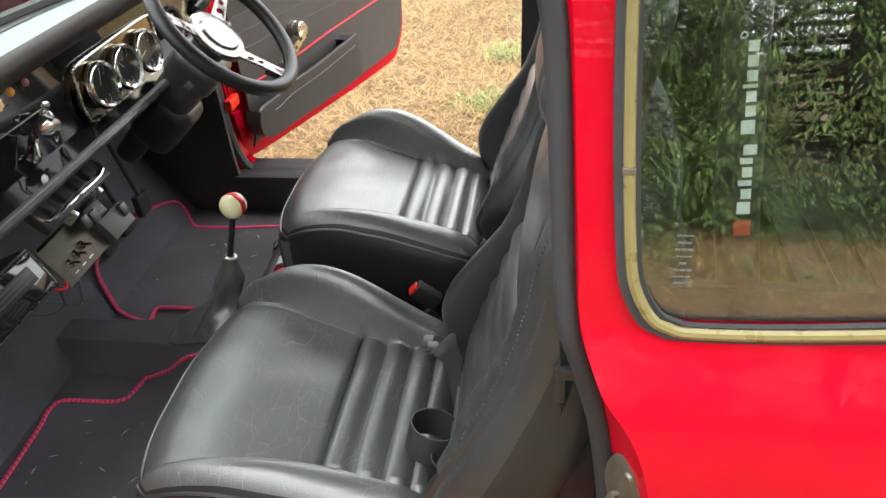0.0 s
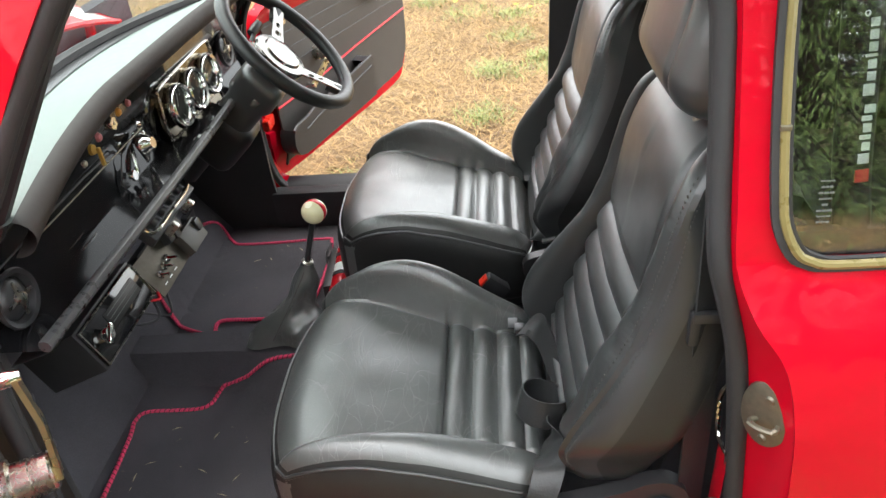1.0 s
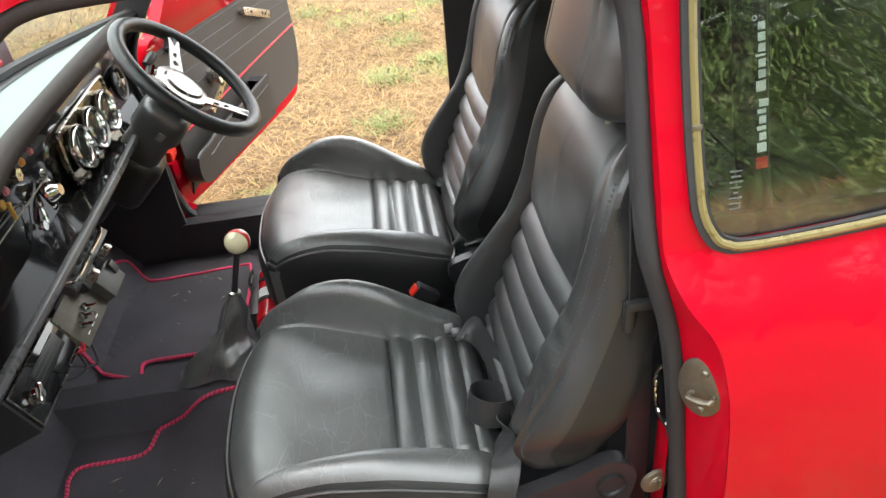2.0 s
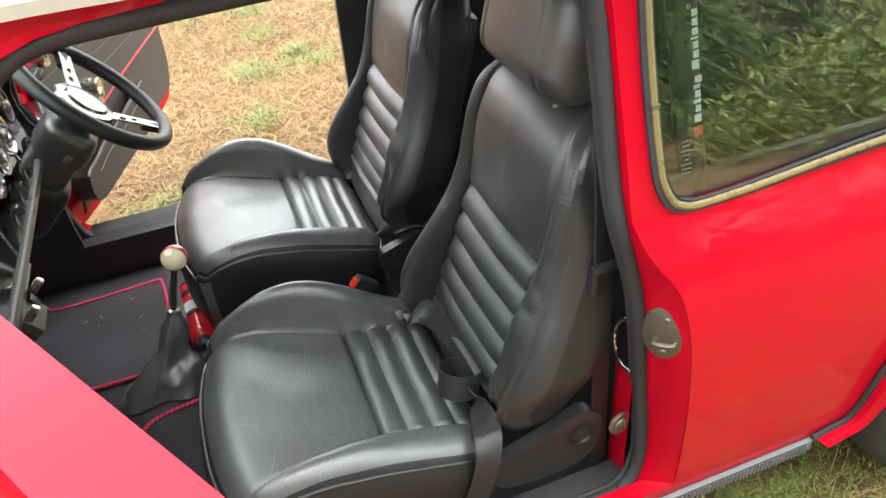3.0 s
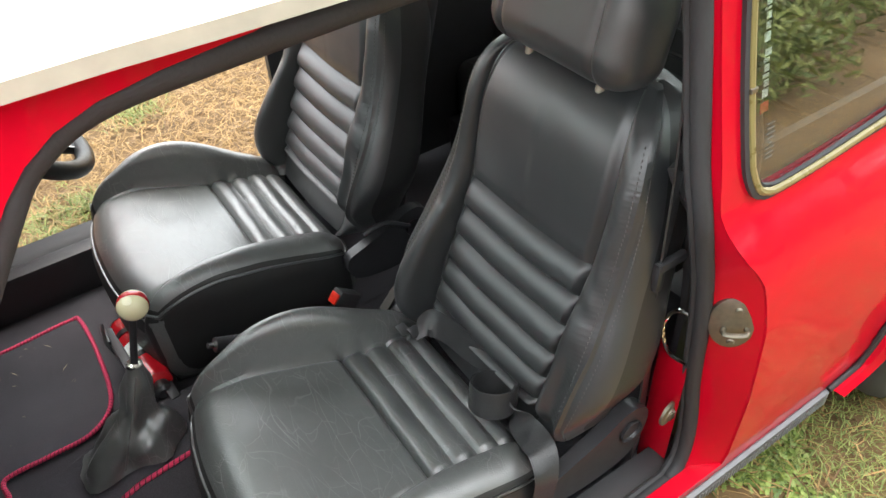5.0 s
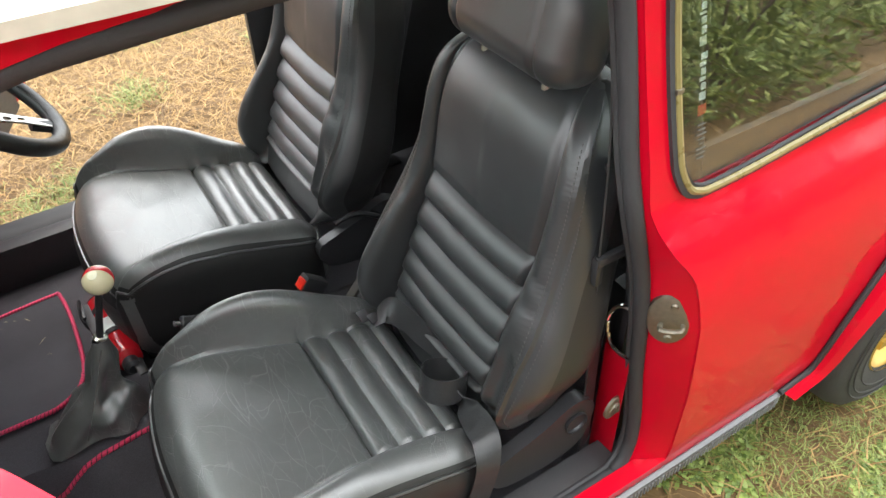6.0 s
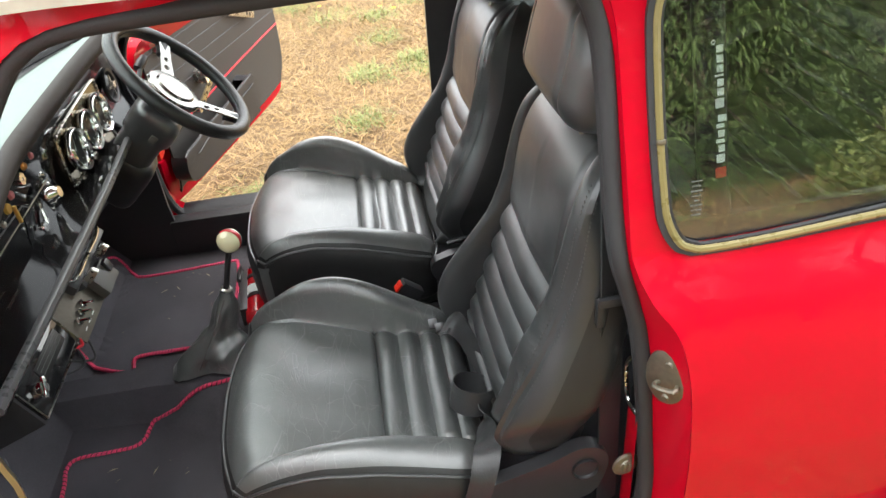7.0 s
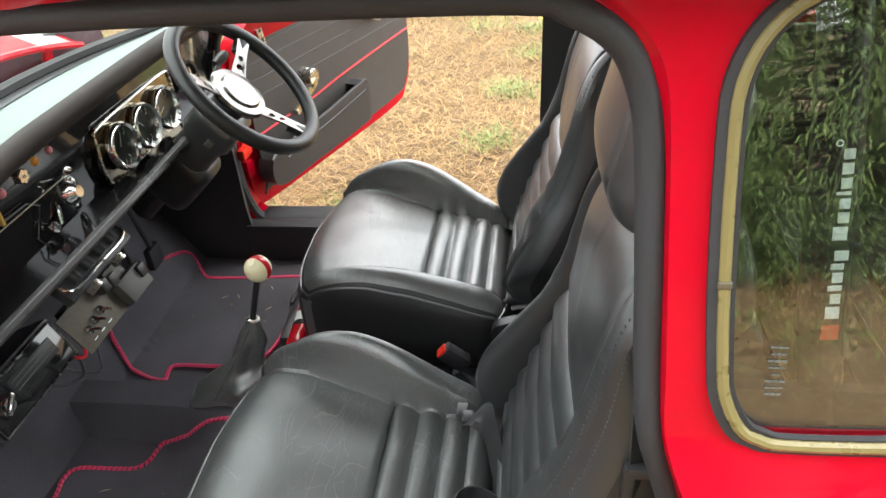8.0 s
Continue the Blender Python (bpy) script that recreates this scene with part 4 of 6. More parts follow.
def backrest_mesh():
    bm = bmesh.new()
    rows, zs = [], []
    z = BACK_Z[0]
    while z < BACK_Z[-1]:
        zs.append(z)
        z += 0.0024 if z < 0.86 else 0.0014
    zs.append(BACK_Z[-1])
    for z in zs:
        right, left = half_section(z, -1), half_section(z, 1)
        wob = [0.0016 * noise.noise((y * 14, z * 14, 2)) for _, y in right]
        n = len(right)
        sag = 0.010
        loop = [(x + q, -y) for (x, y), q in zip(right, wob)] + [(x + 0.0014 * noise.noise((y * 13, z * 13, 8)), y) for x, y in left[-2:0:-1]]
        rows.append([bm.verts.new((x, y, z - sag * (abs(y) / 0.24) ** 2 * ease((z - 0.76) / 0.12))) for x, y in loop])
    total, vinyl = len(rows[0]), 31 + 24 + 11
    for i, (a, b) in enumerate(zip(rows, rows[1:])):
        edge = vinyl
        for j in range(total):
            k = (j + 1) % total
            f = bm.faces.new((a[j], a[k], b[k], b[j]))
            f.material_index = 1 if edge <= min(j, total - j) else 0
    bm.faces.new(rows[0])
    bm.faces.new(rows[-1][::-1])
    return mesh_of("backrest", bm, [back_leather_shaded, shaded_vinyl])


def upholstered(name, half, r, n, shape, at, limit):
    """Leather on the faces that carry the sitter, vinyl darkened for shade on the flanks, underside and back."""
    plain, bm = pillow(half, r, n), pillow(half, r, n, shape, at)
    plain.normal_update()
    for f, g in zip(bm.faces, plain.faces):
        f.material_index = 1 if abs(g.normal.y) > limit or g.normal.x > 0.9 or g.normal.z < -0.3 else 0
    plain.free()
    return mesh_of(name, bm, [leather, shaded_vinyl])


CUSHION = upholstered("cushion", (0.235, 0.225, 0.105), 0.068, (110, 100, 30), cushion_shape, Matrix.Translation((-0.37, 0, 0.295)), 0.78)
BACK = backrest_mesh()


def head_shape(p):
    return Vector((p.x - 0.014 * math.cos(p.y / 0.13 * 1.4) + 0.006 * math.exp(-((abs(p.y) - 0.088) / 0.004) ** 2) * (1 if p.x < 0 else -1), p.y * (1 - 0.12 * ease(p.z / 0.09)), p.z + 0.008 * math.cos(p.y / 0.13 * 1.4)))


HEAD = mesh_of("headrest", pillow((0.052, 0.140, 0.092), 0.046, (20, 60, 40), head_shape, pose(0.054, 0.0, 0.974, 0, 14, 0)), back_leather_shaded)


def link(name, me, parent, label=""):
    ob = new(name, me)
    ob.parent = parent
    return tagged(ob, label)


def seat(at, label, inner):
    s = thing("front_seat", label, "car seat", at, group="front seats")
    link("cushion", CUSHION, s, "black leather cushion with creases and padded ribs")
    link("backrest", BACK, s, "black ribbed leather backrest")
    h = link("headrest", HEAD, s, "padded black headrest")
    part("headrest_post", tube([(0.038, -0.065, 0.85), (0.052, -0.065, 0.93)], 0.005, 10, 0), worn_steel, h)
    part("headrest_post", tube([(0.038, 0.080, 0.85), (0.052, 0.080, 0.93)], 0.005, 10, 0), worn_steel, h)
    for y in (-0.065, 0.080):
        part("headrest_collar", spin([(0, 0.002), (0.006, 0.002), (0.008, 0.0), (0.008, -0.02)], pose(0.040, y, 0.888, 0, 15, 0), 16), worn_steel, h)
    per = []
    rim = [(x, -0.225) for x in steps(-0.235, 0.235, 0.02)] + [(0.235, y) for y in steps(-0.225, 0.225, 0.02)][1:]
    rim += [(-x, -y) for x, y in rim[1:-1]]
    for x, y in rim:
        core = Vector((max(-0.167, min(0.167, x)), max(-0.157, min(0.157, y)), 0.037))
        q = core + (Vector((x, y, 0.085)) - core).normalized() * 0.069
        per.append(tuple(cushion_shape(q) + Vector((-0.37, 0, 0.295))))
    part("piping", tube(per, 0.0028, 6, 2, True), side_leather, s)
    st = []
    pp = smooth_path([(x, y, z - 0.006) for x, y, z in per], 4, True)
    for i in range(0, len(pp), 2):
        st.append(box(0.0032, 0.0032, 0.0012, pp[i]))
    tagged(part("stitching", join(*st), thread, s, "pale thread stitching"), kind="stuff")
    # stitches up the front edges of the backrest's side pads
    bs = []
    for sg in (-1, 1):
        for zz in steps(0.40, 0.85, 0.0068):
            line = half_section(zz, sg)
            for k in (51, 58):
                x, y = line[k]
                bs.append(box(0.0012, 0.0012, 0.0036, (x - 0.0003, sg * (y + 0.0003), zz - 0.010 * (y / 0.24) ** 2 * ease((zz - 0.76) / 0.12))))
    for sg in (-1, 1):
        line = []
        for zz in steps(0.38, 0.884, 0.006):
            x, y = half_section(zz, sg)[30]
            line.append((x + 0.0005, sg * (y + 0.0008), zz - 0.010 * (y / 0.24) ** 2 * ease((zz - 0.76) / 0.12)))
        part("panel_piping", tube(line, 0.0022, 6, 0), side_leather, s)
    tagged(part("edge_stitching", join(*bs), thread, s), kind="stuff")
    # skirt, base frame and recliner covers
    part("base_skirt", pillow((0.215, 0.205, 0.05), 0.03, (10, 10, 4), None, Matrix.Translation((-0.36, 0, 0.225))), side_leather, s)
    for y in (-0.16, 0.16):
        part("runner", box(0.42, 0.025, 0.02, (-0.36, y, 0.172), 0.004), plastic, s)
    part("back_shell", pillow((0.02, 0.19, 0.26), 0.018, (4, 12, 16), None, pose(0.052, 0.0, 0.58, 0, 15.5, 0)), black_vinyl, s)
    for sg in (-1, 1):
        prof = smooth_path([(-0.17, 0, 0.30), (-0.165, 0, 0.335), (-0.12, 0, 0.352), (-0.06, 0, 0.372), (-0.02, 0, 0.392), (0.012, 0, 0.392), (0.035, 0, 0.37), (0.035, 0, 0.33), (0.01, 0, 0.275), (-0.06, 0, 0.26), (-0.14, 0, 0.27)], 4, True)
        cov = fill([(p.x, p.z) for p in prof], (), (), None, 0.024)
        bmesh.ops.translate(cov, verts=cov.verts, vec=(0, sg * 0.226 - 0.012, 0))
        c = part("recliner_cover", cov, plastic, s, "black plastic recliner cover")
        part("recliner_disc", spin([(0, 0.003), (0.020, 0.003), (0.022, 0), (0.022, -0.004)], pose(-0.002, sg * 0.24, 0.345, 90 * sg, 0, 0) if sg < 0 else pose(-0.002, sg * 0.24, 0.345, -90, 0, 0), 24), plastic, c)
    part("tilt_lever", tube([(-0.02, inner * 0.245, 0.36), (-0.08, inner * 0.25, 0.40), (-0.13, inner * 0.25, 0.395)], 0.006, 8), plastic, s)
    return s


seat((0, 0.786, 0), "black leather passenger seat with ribbed centre and loose belt", 1)
seat((0, 1.438, 0), "black leather driver's seat with ribbed centre panel", -1)

# ---- rear bench ----
rb = thing("rear_seat", "black vinyl rear bench seat in shadow", "rear seat", (0.62, MID, 0.16))


def welt(u):
    """A narrow sewn welt every six centimetres."""
    return 0.007 * max(0.0, 1 - abs((u / 0.06) % 1 - 0.5) / 0.10)


part("bench_cushion", pillow((0.24, 0.50, 0.10), 0.05, (190, 20, 8), lambda p: p + Vector((0, 0, welt(p.x) * ease(p.z / 0.05) * ease((0.42 - abs(p.y)) / 0.02))), Matrix.Translation((0, 0, 0.20))), shaded_vinyl, rb, "ribbed black bench cushion")
part("bench_back", pillow((0.07, 0.50, 0.24), 0.05, (8, 20, 190), lambda p: p - Vector((welt(p.z) * ease(-p.x / 0.05) * ease((0.42 - abs(p.y)) / 0.02), 0, 0)), pose(0.27, 0, 0.46, 0, 18, 0)), shaded_vinyl, rb, "ribbed black bench back")
part("bench_base", box(0.5, 1.0, 0.12, (0, 0, 0.06)), carpet, rb)
part("parcel_shelf", box(0.35, 1.05, 0.02, (0.48, 0, 0.66), 0.004), black_vinyl, rb)

# ---- roll cage ----
cage = thing("roll_cage", "black painted tubular roll cage hoop", "roll cage", (0.17, MID, 0.16))
hoop = [(0.03, -0.545, 0.0), (0.025, -0.545, 0.30), (0.012, -0.535, 0.60), (0.0, -0.520, 0.704), (-0.015, -0.491, 0.88), (-0.022, -0.47, 0.96), (-0.025, -0.42, 1.015), (-0.026, -0.30, 1.05), (-0.026, 0, 1.06)]
hoop = hoop + [(x, -y, z) for x, y, z in hoop[-2::-1]]
part("main_hoop", tube(hoop, 0.020, 14, 6), plastic, cage)
part("rear_stay", tube([(-0.02, -0.45, 0.97), (0.5, -0.47, 0.75), (0.85, -0.48, 0.45)], 0.019, 12, 4), plastic, cage)
part("rear_stay", tube([(-0.02, 0.45, 0.97), (0.5, 0.47, 0.75), (0.85, 0.48, 0.45)], 0.019, 12, 4), plastic, cage)
part("foot_plate", box(0.1, 0.09, 0.006, (0.03, -0.54, 0.004)), plastic, cage)
part("foot_plate", box(0.1, 0.09, 0.006, (0.03, 0.54, 0.004)), plastic, cage)


ax = Vector((-0.015, 0.029, 0.176)).normalized()
ay = Vector((-1, 0, -0.085)).normalized()
az = ax.cross(ay).normalized()
ay = az.cross(ax)
tm = Matrix((ax, ay, az)).transposed().to_4x4()
tm.translation = Vector((0.174, 0.571, 0.878))
# the maker's word mark as plain white shapes: width, foot and head of each
marks = []
at_x = 0.0
for wd, foot, head in ((0.0135, 0, 0.0112), (0.0115, 0, 0.0084), (0.0072, 0, 0.0112), (0.0115, 0, 0.0084), (0.0076, 0, 0.0104), (0.0112, -0.0028, 0.0082), (0.0060, 0, 0), (0.0142, 0, 0.0112),
                       (0.0115, 0, 0.0084), (0.0112, 0, 0.0082), (0.0050, 0, 0.0112), (0.0112, 0, 0.0084), (0.0115, 0, 0.0084), (0.0108, 0, 0.0084)):
    if head:
        outer = box(wd - 0.0022, head - foot, 0.0008, bevel=0.0003, seg=1)
        bmesh.ops.transform(outer, matrix=tm @ Matrix.Translation((at_x + wd / 2, (head + foot) / 2, 0)), verts=outer.verts)
        marks.append(outer)
    at_x += wd * 1.065
sticker = tagged(part("cage_sticker", join(*marks), sticker_white), "white sticker with red square on cage tube", "sticker")
part("red_square", box(0.014, 0.014, 0.001, m=tm @ Matrix.Translation((-0.0125, 0.006, 0))), sticker_red, sticker)
part("trade_mark", spin([(0.0018, 0), (0.0026, 0.0003), (0.003, 0)], tm @ Matrix.Translation((at_x + 0.003, 0.012, 0)), 12), sticker_white, sticker)
part("small_print", join(*[box(0.005, 0.0009, 0.0005, m=tm @ Matrix.Translation((0.10 + k * 0.007, -0.006, 0.0))) for k in range(9)]), etch, sticker)

# ---- passenger's belt ----
belt = thing("seat_belt", "black webbing seat belt lying coiled on the seat", "seat belt", (-0.15, 0.7, 0.39))


def ribbon(pts, w, t=0.0014, up=None, n=8):
    path = smooth_path(pts, n)
    return sweep(path, [(-w / 2, -t), (w / 2, -t), (w / 2, t), (-w / 2, t)], up=up or (0, 0, 1))


def rel(pts, o=(-0.15, 0.7, 0.39)):
    return [(x - o[0], y - o[1], z - o[2]) for x, y, z in pts]


# from the tongue along the foot of the backrest, once round an upright loop, then flat over the cushion's edge and down
lap = [(-0.185, 0.895, 0.398), (-0.166, 0.880, 0.418), (-0.150, 0.850, 0.414), (-0.136, 0.800, 0.402), (-0.122, 0.745, 0.396)]
ups = [Vector((-0.5, 0.3, 0.8)), Vector((-0.75, 0.2, 0.6)), Vector((-0.88, 0.1, 0.45)), Vector((-0.9, 0, 0.42)), Vector((-0.92, 0, 0.35))]
axis = Vector((0.22, 0.16, 0.95)).normalized()
arm = Vector((1, 0, 0))
arm = (arm - axis * arm.dot(axis)).normalized()
centre = Vector((-0.160, 0.704, 0.400))
for k in range(15):
    turn = Matrix.Rotation(-2 * math.pi * k / 12, 3, axis) @ arm
    lap.append(tuple(centre + turn * (0.040 - 0.0004 * k) + axis * (0.006 - 0.0012 * k)))
    ups.append(-turn)
lap += [(-0.150, 0.640, 0.376), (-0.155, 0.605, 0.384), (-0.160, 0.578, 0.384), (-0.172, 0.553, 0.360), (-0.184, 0.547, 0.32), (-0.205, 0.545, 0.26), (-0.215, 0.55, 0.19)]
ups += [Vector((-0.75, -0.1, 0.65)), Vector((-0.4, -0.15, 0.9)), Vector((-0.2, -0.5, 0.85)), Vector((-0.1, -0.9, 0.3)), Vector((-0.1, -1, 0.1)), Vector((-0.1, -1, 0)), Vector((0, -1, 0))]
lap = rel(lap)
lp = smooth_path(lap, 8)
lu = smooth_path([tuple(u) for u in ups], 8)
part("lap_strap", sweep(lp, [(-0.0245, -0.001), (-0.018, -0.002), (-0.0122, -0.001), (-0.006, -0.002), (0, -0.001), (0.006, -0.002), (0.0122, -0.001), (0.018, -0.002), (0.0245, -0.001), (0.0245, 0.001), (0.0122, 0.0005), (0, 0.001), (-0.0122, 0.0005), (-0.0245, 0.001)], up=lambda i: lu[i], scale=lambda t: 1 - 0.15 * ease((t - 0.80) / 0.1)), webbing, belt, "black ribbed webbing")
part("tongue", join(box(0.020, 0.026, 0.007, (-0.040, 0.194, 0.008), 0.003), box(0.018, 0.03, 0.003, (-0.052, 0.214, 0.004), 0.001)), plastic, belt, "black plastic belt tongue")
up_strap = rel([(0.045, 0.565, 0.22), (0.042, 0.570, 0.45), (0.036, 0.572, 0.66), (0.028, 0.572, 0.85), (0.018, 0.580, 1.0), (0.010, 0.590, 1.10)])
part("shoulder_strap", ribbon(up_strap, 0.046, up=(0.45, -0.9, 0)), webbing, belt)
part("belt_guide", join(box(0.05, 0.012, 0.016, (0.185, -0.140, 0.295), 0.005), box(0.014, 0.014, 0.05, (0.165, -0.137, 0.275), 0.005)), plastic, belt)


# ---- belt buckles between the seats ----
for name_at, rz in (((-0.252, 1.083, 0.372), 0),):
    b = thing("belt_buckle", "black belt buckle with red release button", "belt buckle", name_at)
    m = pose(0, 0, 0, 0, -48, 8)
    part("buckle_body", box(0.032, 0.026, 0.056, m=m @ Matrix.Translation((0, 0, -0.024)), bevel=0.004), plastic, b)
    part("release_button", box(0.022, 0.020, 0.006, m=m @ Matrix.Translation((-0.003, 0, 0.005)), bevel=0.001), red_plastic, b, "red release button")
    part("buckle_stalk", tube([(0.02, 0, -0.05), (0.05, 0, -0.11), (0.06, 0, -0.20)], 0.009, 8), plastic, b)
for y0, y1 in ((1.02, 1.01),):
    hs = thing("harness_strap", "grey anchor bar between seat and tunnel", "anchor bar", (-0.10, 1.03, 0.37))
    part("bar", ribbon([(-0.075, 0.02, -0.06), (-0.03, 0.012, 0.0), (0.03, 0.0, 0.06)], 0.022, 0.003, up=(-0.6, 0, 0.8)), grey_plastic, hs)

# ---- gear lever ----
lever = thing("gear_lever", "gear lever with red and cream pool ball knob", "gear lever", (-0.67, 1.085, 0.245))
R = 0.0255
ball = Matrix.Translation((0.084, 0.005, 0.305)) @ Vector((-0.25, -0.95, 0.10)).to_track_quat("Z", "Y").to_matrix().to_4x4()
bm = spin([(R * math.sin(a), -R * math.cos(a)) for a in steps(0, math.pi, 0.13)], ball, 40)
for f in bm.faces:
    c = ball.inverted() @ f.calc_center_median()
    f.material_index = 0 if abs(c.z) > 0.006 else 1
part("ball_knob", bm, [ivory, red_ball], lever, "red and cream pool ball knob")
part("ball_spot", spin([(0, 0.0003), (0.008, 0), (0.0082, -0.001)], Matrix.Translation((0.084, 0.005, 0.305)) @ pose(0, 0, 0, 28, -12, 0) @ Matrix.Translation((0, 0, R + 0.0002)), 20), ivory, lever)
part("shaft", tube([(0.035, 0.010, 0.14), (0.055, 0.009, 0.21), (0.078, 0.006, 0.285)], 0.0062, 12), plastic, lever)
part("collar", spin([(0.0085, 0.0), (0.0125, 0.003), (0.0125, 0.006), (0.0085, 0.009)], pose(0.046, 0.0105, 0.178, 0, 16, 0), 20), brushed, lever)
bm = bmesh.new()
rows = []
random.seed(5)
for k in range(34):
    t = k / 33
    r = 0.012 + 0.066 * (t ** 1.5) + 0.010 * math.sin(t * 9) * t * (1 - t) * 3
    cx, cy, cz = 0.046 - 0.050 * t - 0.02 * t * t, 0.0105 - 0.012 * t, 0.175 * (1 - t) ** 1.08 + 0.004
    row = []
    for j in range(40):
        a = 2 * math.pi * j / 40
        fold = 1 + (0.20 * math.sin(3 * a + 4 * t) + 0.17 * math.sin(5 * a - 6 * t + 1) + 0.06 * math.sin(9 * a + 11 * t)) * min(1, t * 2.2) * (1 - 0.35 * t)
        fold += 0.07 * math.sin(t * 24 + 2 * a) * t * (1.2 - t) + 0.26 * noise.noise((math.cos(a) * 1.5, math.sin(a) * 1.5, t * 4)) * t
        row.append(bm.verts.new((cx + 1.15 * r * fold * math.cos(a), cy + 0.86 * r * fold * math.sin(a), cz + 0.014 * noise.noise((a * 0.9, t * 5, 2)) * t)))
    rows.append(row)
for a, b in zip(rows, rows[1:]):
    for j in range(40):
        bm.faces.new((a[j], a[(j + 1) % 40], b[(j + 1) % 40], b[j]))
part("gaiter", bm, leather, lever, "folded black leather gaiter")
part("gaiter_seam", tube([(0.040, -0.004, 0.165), (0.014, -0.022, 0.118), (-0.012, -0.042, 0.075), (-0.04, -0.062, 0.03)], 0.0012, 6), thread, lever)

# ---- fire extinguisher on the floor before the driver's seat ----
fx = thing("fire_extinguisher", "small red fire extinguisher lying by the tunnel", "fire extinguisher", (-0.612, 1.315, 0.232))
dirv = Vector((0.02, -0.24, 0.012)).normalized()
fm = dirv.to_track_quat("Z", "Y").to_matrix().to_4x4()
part("cylinder", spin([(0, -0.125), (0.018, -0.124), (0.028, -0.112), (0.031, -0.095), (0.031, 0.085), (0.028, 0.10), (0.016, 0.108)], fm, 32), red_ball, fx, "glossy red cylinder")
part("valve", join(spin([(0.016, 0.106), (0.017, 0.112), (0.017, 0.128), (0.010, 0.135), (0, 0.135)], fm, 20), box(0.02, 0.012, 0.05, m=fm @ Matrix.Translation((0.012, 0, 0.14)), bevel=0.003)), plastic, fx)
part("label_band", spin([(0.0314, -0.02), (0.0315, 0.02)], fm, 32), sticker_white, fx, "pale label band")
part("writing", join(*[box(0.0006, 0.004, 0.030, m=fm @ pose(0, 0, 0.055 + 0 * k, 0, 0, -60 + 16 * k) @ Matrix.Translation((0.0314, 0, 0))) for k in range(4)]), sticker_white, fx)
for z in (-0.06, 0.028):
    part("strap", spin([(0.0312, z - 0.007), (0.0330, z - 0.007), (0.0330, z + 0.007), (0.0312, z + 0.007)], fm, 32), plastic, fx)
part("bracket", box(0.02, 0.05, 0.18, m=fm @ Matrix.Translation((-0.03, 0, -0.01)), bevel=0.003), plastic, fx)
hook = thing("seat_catch", "black bent wire seat catch", "catch", (-0.655, 1.385, 0.225))
part("wire", join(box(0.006, 0.05, 0.035, (0, 0, 0.02), 0.002), tube([(0.0, 0.03, 0.04), (-0.005, -0.01, 0.035), (0.0, -0.03, 0.01), (0.015, -0.03, -0.01)], 0.004, 8)), plastic, hook)

# ---- handbrake ----
hb = thing("handbrake", "black handbrake lever with ribbed grip", "handbrake", (-0.335, 1.108, 0.222))
part("lever_arm", tube([(0.15, 0, 0.0), (0.0, 0, 0.07), (-0.07, 0, 0.108)], 0.007, 10), chrome, hb)
part("grip", sweep(resample([(-0.06, 0, 0.105), (-0.155, 0, 0.150)], 26), ring(0.0145, 14), up=(0, 1, 0), scale=lambda t: 1 + 0.08 * math.sin(t * 75)), plastic, hb)
part("release_pin", tube([(-0.155, 0, 0.150), (-0.167, 0, 0.156)], 0.006, 10, 0), chrome, hb)

# ---- carpet mats with corded edges ----


def mat(label, pts, at, drape):
    m = thing("floor_mat", label, "floor mat", at, group="floor mats")
    path = smooth_path([(x, y, 0) for x, y in pts], 8, True)
    bm = bmesh.new()
    vs = [bm.verts.new(p) for p in path]
    for a, b in zip(vs, vs[1:] + vs[:1]):
        bm.edges.new((a, b))
    bmesh.ops.triangle_fill(bm, edges=bm.edges[:], use_beauty=True)
    for v in steps(-1.2, 0.1, 0.03):
        bmesh.ops.bisect_plane(bm, geom=bm.verts[:] + bm.edges[:] + bm.faces[:], plane_co=(v, 0, 0), plane_no=(1, 0, 0))
    for v in steps(0.5, 1.75, 0.03):
        bmesh.ops.bisect_plane(bm, geom=bm.verts[:] + bm.edges[:] + bm.faces[:], plane_co=(0, v, 0), plane_no=(0, 1, 0))
    for v in bm.verts:
        v.co.z = drape(v.co.x, v.co.y)
    bmesh.ops.translate(bm, verts=bm.verts, vec=-Vector(at))
    r = bmesh.ops.extrude_face_region(bm, geom=bm.faces[:])
    for v in r["geom"]:
        if isinstance(v, bmesh.types.BMVert):
            v.co.z += 0.006
    part("carpet", bm, carpet, m)
    line = resample([Vector((p.x, p.y, drape(p.x, p.y) + 0.006)) - Vector(at) for p in path + path[:1]], 1500)
    for k, (mt, nm) in enumerate(((red_cord, "red_strand"), (red_cord, "red_strand"), (red_cord, "red_strand"), (black_cord, "dark_strand"))):
        bm = bmesh.new()
        pts3 = []
        for i, p in enumerate(line):
            t = (line[min(i + 1, len(line) - 1)] - line[max(i - 1, 0)]).normalized()
            sv = t.cross(Vector((0, 0, 1))).normalized()
            a = i * 0.9 + k * math.pi / 2
            pts3.append(p + sv * 0.0026 * math.cos(a) + Vector((0, 0, 1)) * 0.0026 * math.sin(a))
        part(nm, sweep(pts3, ring(0.0025 if mt is red_cord else 0.0021, 5), up=(0.1, 0.2, 1)), mt, m, "twisted red and black edging cord" if not k else "")
    return m


